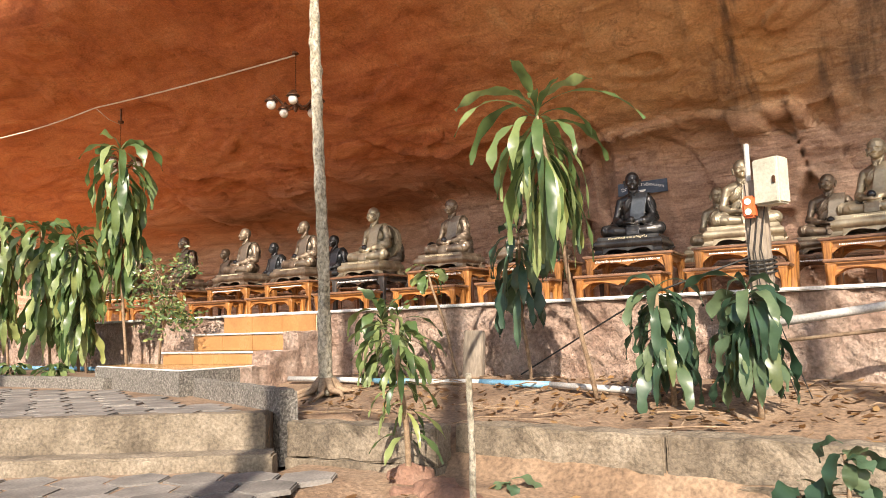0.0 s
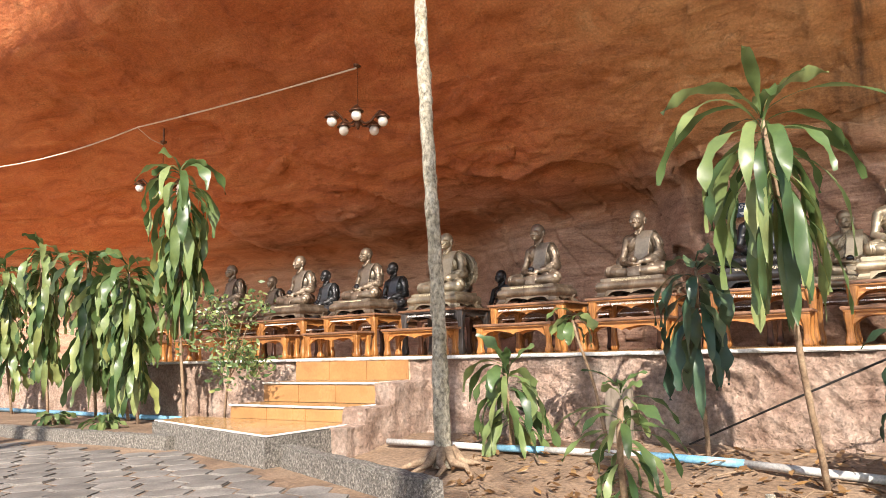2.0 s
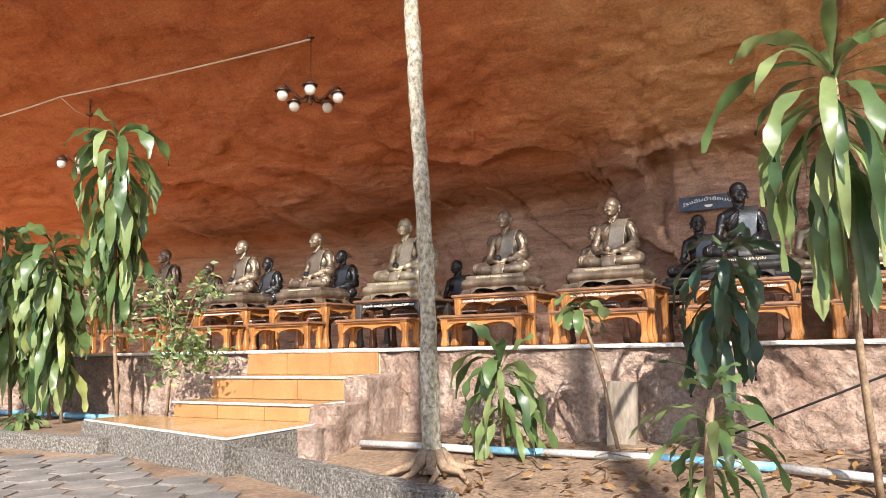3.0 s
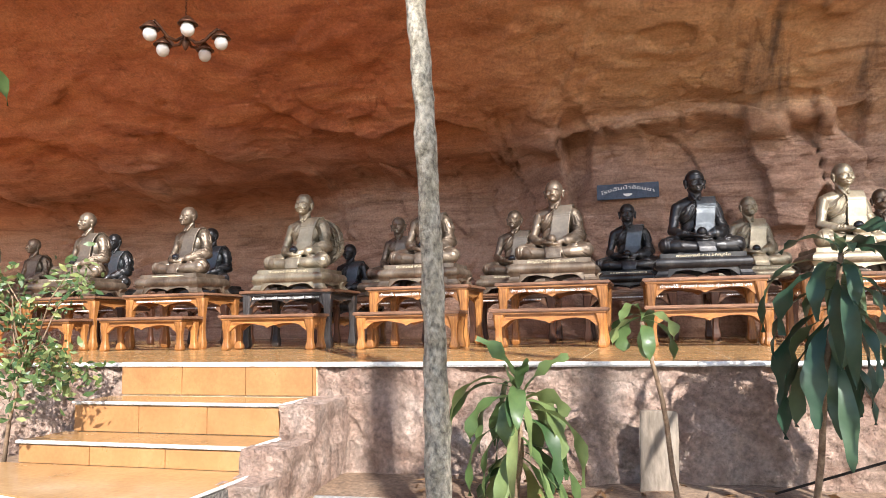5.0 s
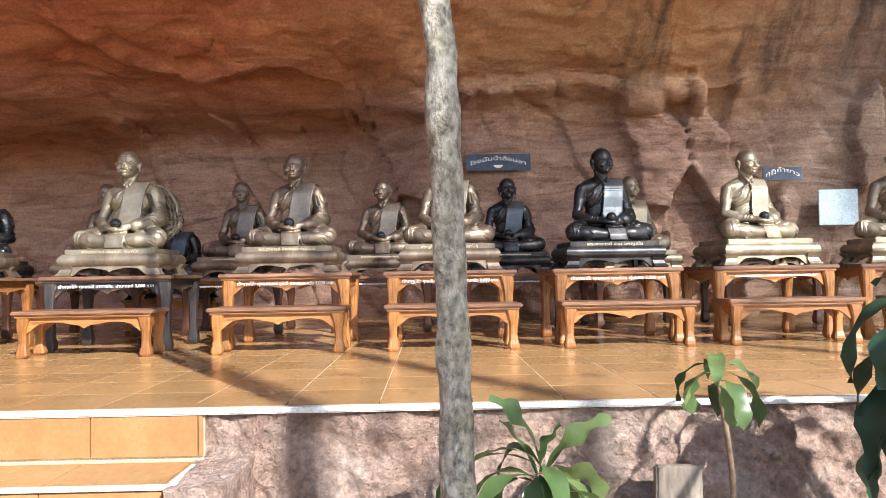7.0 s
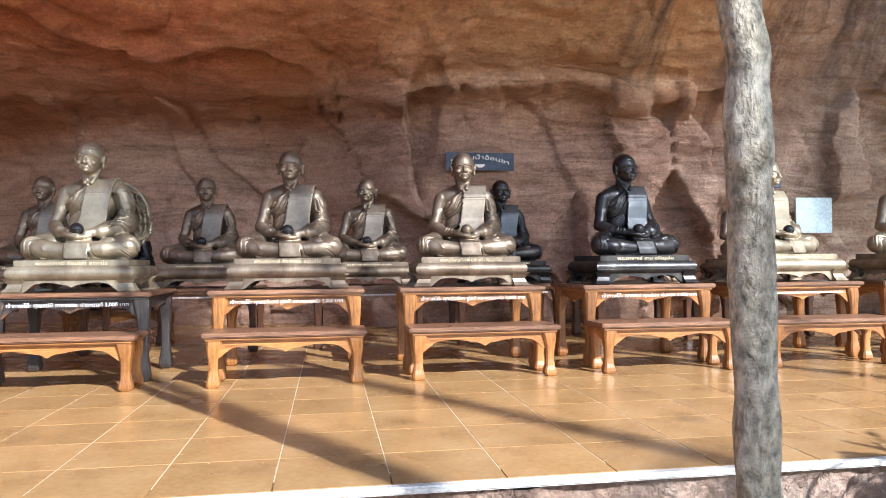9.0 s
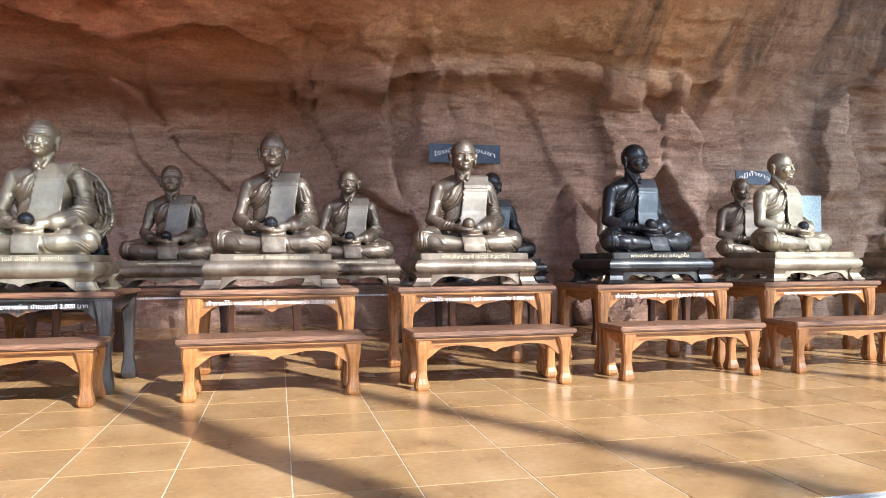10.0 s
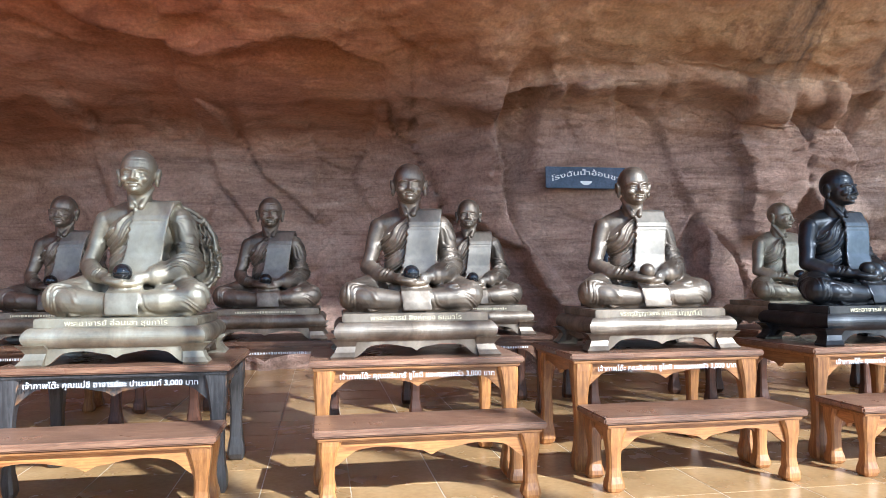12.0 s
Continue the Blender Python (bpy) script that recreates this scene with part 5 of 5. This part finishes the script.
# ---- fittings of the shelter ----
def chandelier(at, label):
    t = thing("chandelier", pose(*at), label, "chandelier", "chandeliers")
    part("ceiling_rose", lathe([(0.001, 0.3), (0.02, 0.3), (0.02, 0.0), (0.07, 0.0), (0.06, -0.04), (0.02, -0.06), (0.001, -0.06)], 16), M_IRON, t)
    ch = bmesh.new()
    for k in range(18):
        tube([(0.011 * math.cos(a) * (k % 2), 0.011 * math.cos(a) * (1 - k % 2), -0.08 - k * 0.037 + 0.024 * math.sin(a)) for a in [2 * math.pi * j / 8 for j in range(9)]], 0.003, 5, ch)
    part("chain", ch, M_IRON, t)
    part("column", lathe([(0.001, -0.72), (0.02, -0.72), (0.03, -0.76), (0.015, -0.8), (0.035, -0.86), (0.05, -0.92), (0.03, -0.98), (0.045, -1.04), (0.02, -1.1), (0.001, -1.12)], 16), M_IRON, t, smooth=True)
    for k in range(5):
        a = 2 * math.pi * k / 5 + 0.35
        c, s = math.cos(a), math.sin(a)
        arm = tube([(r * c, r * s, z) for r, z in ((0.03, -0.95), (0.12, -1.02), (0.22, -1.0), (0.31, -0.9), (0.38, -0.84), (0.43, -0.87))], 0.02, 8)
        arm = part("arm", arm, M_IRON, t, smooth=True)
        part("shade_holder", lathe([(0.001, -0.85), (0.03, -0.86), (0.09, -0.92), (0.12, -0.955), (0.11, -0.96), (0.07, -0.945), (0.001, -0.94)], 14, None, (0.43 * c, 0.43 * s, 0)), M_IRON, t, smooth=True)
        part("globe", lathe([(0.002, -1.10), (0.04, -1.095), (0.07, -1.065), (0.083, -1.02), (0.072, -0.975), (0.05, -0.94), (0.002, -0.935)], 20, None, (0.43 * c, 0.43 * s, 0)), M_GLASS, t, "white opal glass globe", smooth=True)
    return t


chandelier((-8.86, 9.04, 6.53), "brown iron chandelier with white globes hung under the rock")
chandelier((-14.33, 9.2, 6.30), "brown iron chandelier with white globes farther along the roof")
cable = [Vector((-8.86, 9.02, 6.46)).lerp(Vector((-14.47, 8.68, 6.50)), u) - Vector((0, 0, 0.03 * 4 * u * (1 - u))) for u in [k / 16 for k in range(17)]]
cable += [Vector((-14.47, 8.68, 6.50)).lerp(Vector((-20, 7.6, 6.3)), u) - Vector((0, 0, 0.2 * 4 * u * (1 - u))) for u in [k / 8 for k in range(1, 9)]]
tagged(part("cable", tube(cable, 0.016, 6), M_ROPE, smooth=True), "white power cable slung under the rock roof", "cable")
tagged(part("cable", tube([(-14.47, 8.68, 6.50), (-14.4, 8.95, 6.3), (-14.33, 9.18, 6.22)], 0.008, 6), M_ROPE, smooth=True), "thin branch of the roof cable to a lamp", "cable")


def wall_sign(at, turn, w, h, material, words, size, label):
    t = thing("wall_sign", pose(*at, 0, 0, turn), label, "sign")
    part("board", box((w, 0.02, h), (0, 0, 0), 0.004), material, t)
    if words:
        letters = fit_width(lettering(words, size, M_LETTER), w * 0.86)
        bow = max(v.co.x for v in letters.vertices)
        for v in letters.vertices:
            v.co.z = 0.72 * v.co.z + 0.07 * (1 - (v.co.x / bow) ** 2) - 0.03
        part("lettering", letters, M_LETTER, t, "white painted words", at=pose(0, -0.012, 0.01))
    return t


sign = wall_sign((-3.71, 12.13, 3.86), 0, 0.86, 0.22, M_SIGN, "โรงฉันน้ำฮ้อนชา", 0.1, "dark blue board with curved white writing on the rock")
bowl = bmesh.new()
lathe([(0.001, -0.075), (0.025, -0.075), (0.06, -0.05), (0.065, -0.035), (0.001, -0.035)], 16, bowl)
part("cup_drawing", mesh_from(bowl, M_LETTER), M_LETTER, sign, "small painted white cup", at=pose(0, -0.011, 0) @ Matrix.Diagonal((1, 0.02, 1, 1)))
wall_sign((-0.05, 11.88, 3.62), 2, 0.52, 0.17, M_SIGN, "กุฏิถ้ำยาว", 0.1, "small dark blue board with white writing on the rock")
wall_sign((0.68, 11.9, 3.18), -3, 0.5, 0.46, M_SIGN_PALE, "", 0.1, "plain pale blue board leaning on the rock")


def post_with_box():
    t = thing("wooden_post", pose(-0.85, 5.38, 0.9), "weathered grey timber post wound with black cables", "post")
    bm = box((0.15, 0.13, 1.62), (0, 0, 0.78), 0.02)
    bm = roughen(bm, 0.015, 5, 0.08)
    part("timber", bm, M_TIMBER, t)
    part("pipe", tube([(-0.04, 0.0, 1.5), (-0.04, 0.0, 1.86)], 0.018, 10), M_PIPE_GREY, t)
    wires = bmesh.new()
    for k in range(4):
        z = 0.95 + 0.03 * k
        tube([(0.1 * math.cos(a), 0.09 * math.sin(a), z + 0.02 * math.sin(a)) for a in [2 * math.pi * j / 12 for j in range(13)]], 0.008, 6, wires)
    for k in range(3):
        x = -0.06 + 0.04 * k
        part("wire", tube([(x + 0.05, -0.08, 1.45), (x, -0.09, 1.1), (x + 0.04 * k, -0.1, 0.6), (0.12 + 0.08 * k, -0.1, 0.05)], 0.0045, 5), M_BLACK, t)
    part("cable_coil", wires, M_BLACK, t)
    b = thing("switch_box", pose(-0.73, 5.27, 2.45, 0, 0, -22), "cream metal switch box fixed to the post", "electrical box")
    part("case", box((0.19, 0.13, 0.32), (0, 0, 0), 0.012), M_BOX, b)
    part("door", box((0.17, 0.012, 0.3), (0, -0.07, 0), 0.005), M_BOX, b)
    part("latch", box((0.02, 0.016, 0.05), (0.065, -0.08, 0), 0.004), M_IRON, b)
    o = thing("socket_box", pose(-0.875, 5.26, 2.29, 0, 0, -8), "orange plastic socket box under the switch box", "electrical box")
    part("case", box((0.085, 0.07, 0.15), (0, 0, 0), 0.014), M_ORANGE, o)
    for z in (-0.035, 0.035):
        part("socket", lathe([(0.001, 0), (0.022, 0), (0.022, 0.006), (0.001, 0.006)], 12), M_LETTER, o, at=pose(0, -0.036, z, 90))


post_with_box()
tagged(part("cable", tube([(-0.9, 5.28, 1.95), (-1.6, 5.2, 1.72), (-2.3, 5.5, 1.4), (-2.95, 5.8, 1.1)], 0.007, 7), M_BLACK, smooth=True), "slack black cable running from the post to the ground", "cable")
tagged(part("grey_pipe", tube([(-0.75, 5.3, 1.5), (0.1, 5.5, 1.62), (1.2, 5.6, 1.78)], 0.03, 10), M_PIPE_GREY, smooth=True), "grey plastic pipe leaning past the post", "pipe")
tagged(part("stick", tube([(-0.7, 5.2, 1.38), (0.3, 5.4, 1.48), (1.3, 5.6, 1.5)], 0.013, 7), M_STEM, smooth=True), "long dry branch lying past the post", "branch")
pipe = thing("water_pipe", pose(0, 0, 0), "half-blue half-grey water pipe lying along the wall", "pipe")
part("grey_length", tube([(-5.35, 5.35, 1.06), (-4.75, 5.38, 1.06), (-4.35, 5.42, 1.05)], 0.026, 10), M_PIPE_GREY, pipe, smooth=True)
part("blue_length", tube([(-4.35, 5.42, 1.05), (-3.95, 5.5, 1.045)], 0.027, 10), M_PIPE_BLUE, pipe, smooth=True)
part("grey_length", tube([(-3.95, 5.5, 1.045), (-3.2, 5.5, 1.05)], 0.026, 10), M_PIPE_GREY, pipe, smooth=True)
part("blue_length", tube([(-3.2, 5.5, 1.05), (-2.5, 5.42, 1.045)], 0.028, 10), M_PIPE_BLUE, pipe, smooth=True)
part("grey_length", tube([(-2.5, 5.42, 1.045), (-1.6, 5.2, 1.03)], 0.026, 10), M_PIPE_GREY, pipe, smooth=True)
tagged(part("water_pipe", tube([(-13.5, 5.85, 1.11), (-10.5, 5.8, 1.11), (-8.2, 5.75, 1.11)], 0.03, 10), M_PIPE_BLUE, smooth=True), "blue water pipe along the foot of the wall", "pipe")
board = roughen(box((0.21, 0.06, 0.52), (0, 0, 0.26), 0.008), 0.008, 7, 0.07)
tagged(part("timber_offcut", board, M_TIMBER, at=pose(-3.53, 5.93, 0.98, -4, 2, 0)), "grey timber offcut leaning on the rough wall", "timber")
stake = roughen(tube([(0, 0, -0.05), (0.01, 0, 0.45), (0, 0, 0.9)], [0.019, 0.018, 0.016], 10), 0.003, 20, 0.06)
tagged(part("stake", stake, M_BARK, at=pose(-1.93, 3.2, 0.38)), "pale wooden stake standing in the soil", "stake")


# ---- stones and litter ----
def stone(at, size, seed, label="broken red sandstone lying in the soil"):
    bm = bmesh.new()
    bmesh.ops.create_icosphere(bm, subdivisions=3, radius=1)
    for v in bm.verts:
        q = 1 + 0.28 * noise.noise(v.co * 1.3 + Vector((seed, 0, 0))) + 0.12 * fbm(v.co * 3 + Vector((0, seed, 0)), 3)
        v.co = Vector((v.co.x * size[0], v.co.y * size[1], v.co.z * size[2])) * q
    tagged(part("stone", bm, M_STONE, at=pose(*at, 0, 0, seed * 47)), label, "stone", "fallen stones")


for k, (x, y, z, s) in enumerate(((-2.62, 3.62, 0.62, 0.15), (-2.36, 3.52, 0.58, 0.16), (-2.80, 3.50, 0.55, 0.10), (-2.2, 3.45, 0.55, 0.17), (-2.52, 3.42, 0.55, 0.12), (-3.35, 3.05, 0.5, 0.1), (-2.2, 3.5, 0.5, 0.12), (-1.2, 3.3, 0.4, 0.1))):
    stone((x, y, z), (s, s * 0.8, s * 0.62), k + 1)


def litter():
    rr = random.Random(90)
    bm = bmesh.new()
    for _ in range(1500):
        x, y = rr.uniform(-5.4, 1.8), rr.choice((rr.uniform(4.2, 6.0), rr.uniform(4.6, 6.0), rr.uniform(1.6, 3.8)))
        if x < -4.6 + (y - 4.2) * -0.2 or (y < 3.9 and x < -1.9 - 0.25 * y):
            continue
        z = soil_height(x, y) + rr.uniform(0.008, 0.03)
        m = Euler((rr.uniform(-0.5, 0.5), rr.uniform(-0.5, 0.5), rr.uniform(0, 6.3))).to_matrix()
        s = rr.uniform(0.02, 0.055)
        v = [bm.verts.new(Vector((x, y, z)) + m @ Vector(c) * s) for c in ((0, -1, 0), (0.4, -0.2, 0.12), (0.26, 0.5, 0.05), (0, 1, 0.15), (-0.26, 0.5, 0.1), (-0.4, -0.2, 0.0))]
        bm.faces.new(v)
    ob = part("leaf_litter", bm, M_LITTER)
    tagged(ob, "scattered dry brown leaves on the soil", "leaf litter", "", "stuff")
    tw = bmesh.new()
    for _ in range(70):
        x, y = rr.uniform(-4.3, 1.2), rr.uniform(4.3, 5.9)
        a, l = rr.uniform(0, 6.3), rr.uniform(0.15, 0.6)
        z = soil_height(x, y) + 0.02
        tube([(x, y, z), (x + 0.5 * l * math.cos(a), y + 0.5 * l * math.sin(a), z + 0.02), (x + l * math.cos(a + 0.2), y + l * math.sin(a + 0.2), z + 0.01)], [0.007, 0.006, 0.004], 5, tw)
    tagged(part("dry_twigs", tw, M_STEM), "thin dry twigs lying on the soil", "twigs", "", "stuff")


litter()
for k, x in enumerate((-12.75, -12.35)):
    p = thing("flower_pot", pose(x, 8.62, FLOOR + 0.38), "small terracotta pot with a sparse flower", "pot", "flower pots")
    part("pot", lathe([(0.001, 0), (0.05, 0), (0.07, 0.1), (0.075, 0.11), (0.06, 0.11), (0.001, 0.1)], 16), M_POT, p, smooth=True)
    lv = bmesh.new()
    leaf_cloud(lv, (0, 0, 0.2), 0.09, 40, 0.02, random.Random(k))
    part("foliage", lv, M_LEAF, p)


# ---- pieces of the floors ----
def floor_tiles():
    floor = tagged(new("floor"), "glossy orange floor tiles of the platform", "", "", "structure")
    pitch = 0.455
    tile = mesh_from(box((pitch - 0.0055, pitch - 0.0055, 0.014), (0, 0, 0), 0.0012), M_TILE)
    for i in range(-9, 13):
        for j in range(0, 9):
            ob = new("tile", tile)
            ob.parent = floor
            ob.matrix_basis = pose(-5.795 + (i + 0.5) * pitch, EDGE_Y + 0.035 + (j + 0.5) * pitch, FLOOR - 0.006, random.uniform(-0.03, 0.03), random.uniform(-0.03, 0.03), 90 * random.randrange(4))
    far = bmesh.new()
    for i in range(-40, 26):
        for j in range(0, 20):
            if not (-9 <= i < 13 and j < 9):
                box((pitch - 0.006, pitch - 0.006, 0.014), (-5.795 + (i + 0.5) * pitch, EDGE_Y + 0.035 + (j + 0.5) * pitch, FLOOR - 0.006), 0, far)
    rest = part("far_tiles", far, M_TILE, floor)
    rest["kind"] = "stuff"


floor_tiles()
upper = tagged(new("pavement"), "grey hexagonal paving stones of the upper terrace", "", "", "structure")
pavers("paving_stone", lambda x, y: x > -9.6 and upper_edge(x) + 0.22 < y < (4.3 if x < -7.4 else 4.55 + (-7.4 - x) * 0.26) and y < 4.2 - (x + 5.2) * 0.4 + 3 * (x < -5.7), 0.972, (-6, 3), 32, 0.30, 26, upper)
lower = tagged(new("pavement_lower"), "grey hexagonal paving stones of the lower path", "", "", "structure")
pavers("paving_stone", lambda x, y: x > -6.4 and -0.6 < y < upper_edge(x) - 0.52 and x < -1.9 - 0.35 * y, 0.665, (-4.5, 1), 32, 0.34, 18, lower)
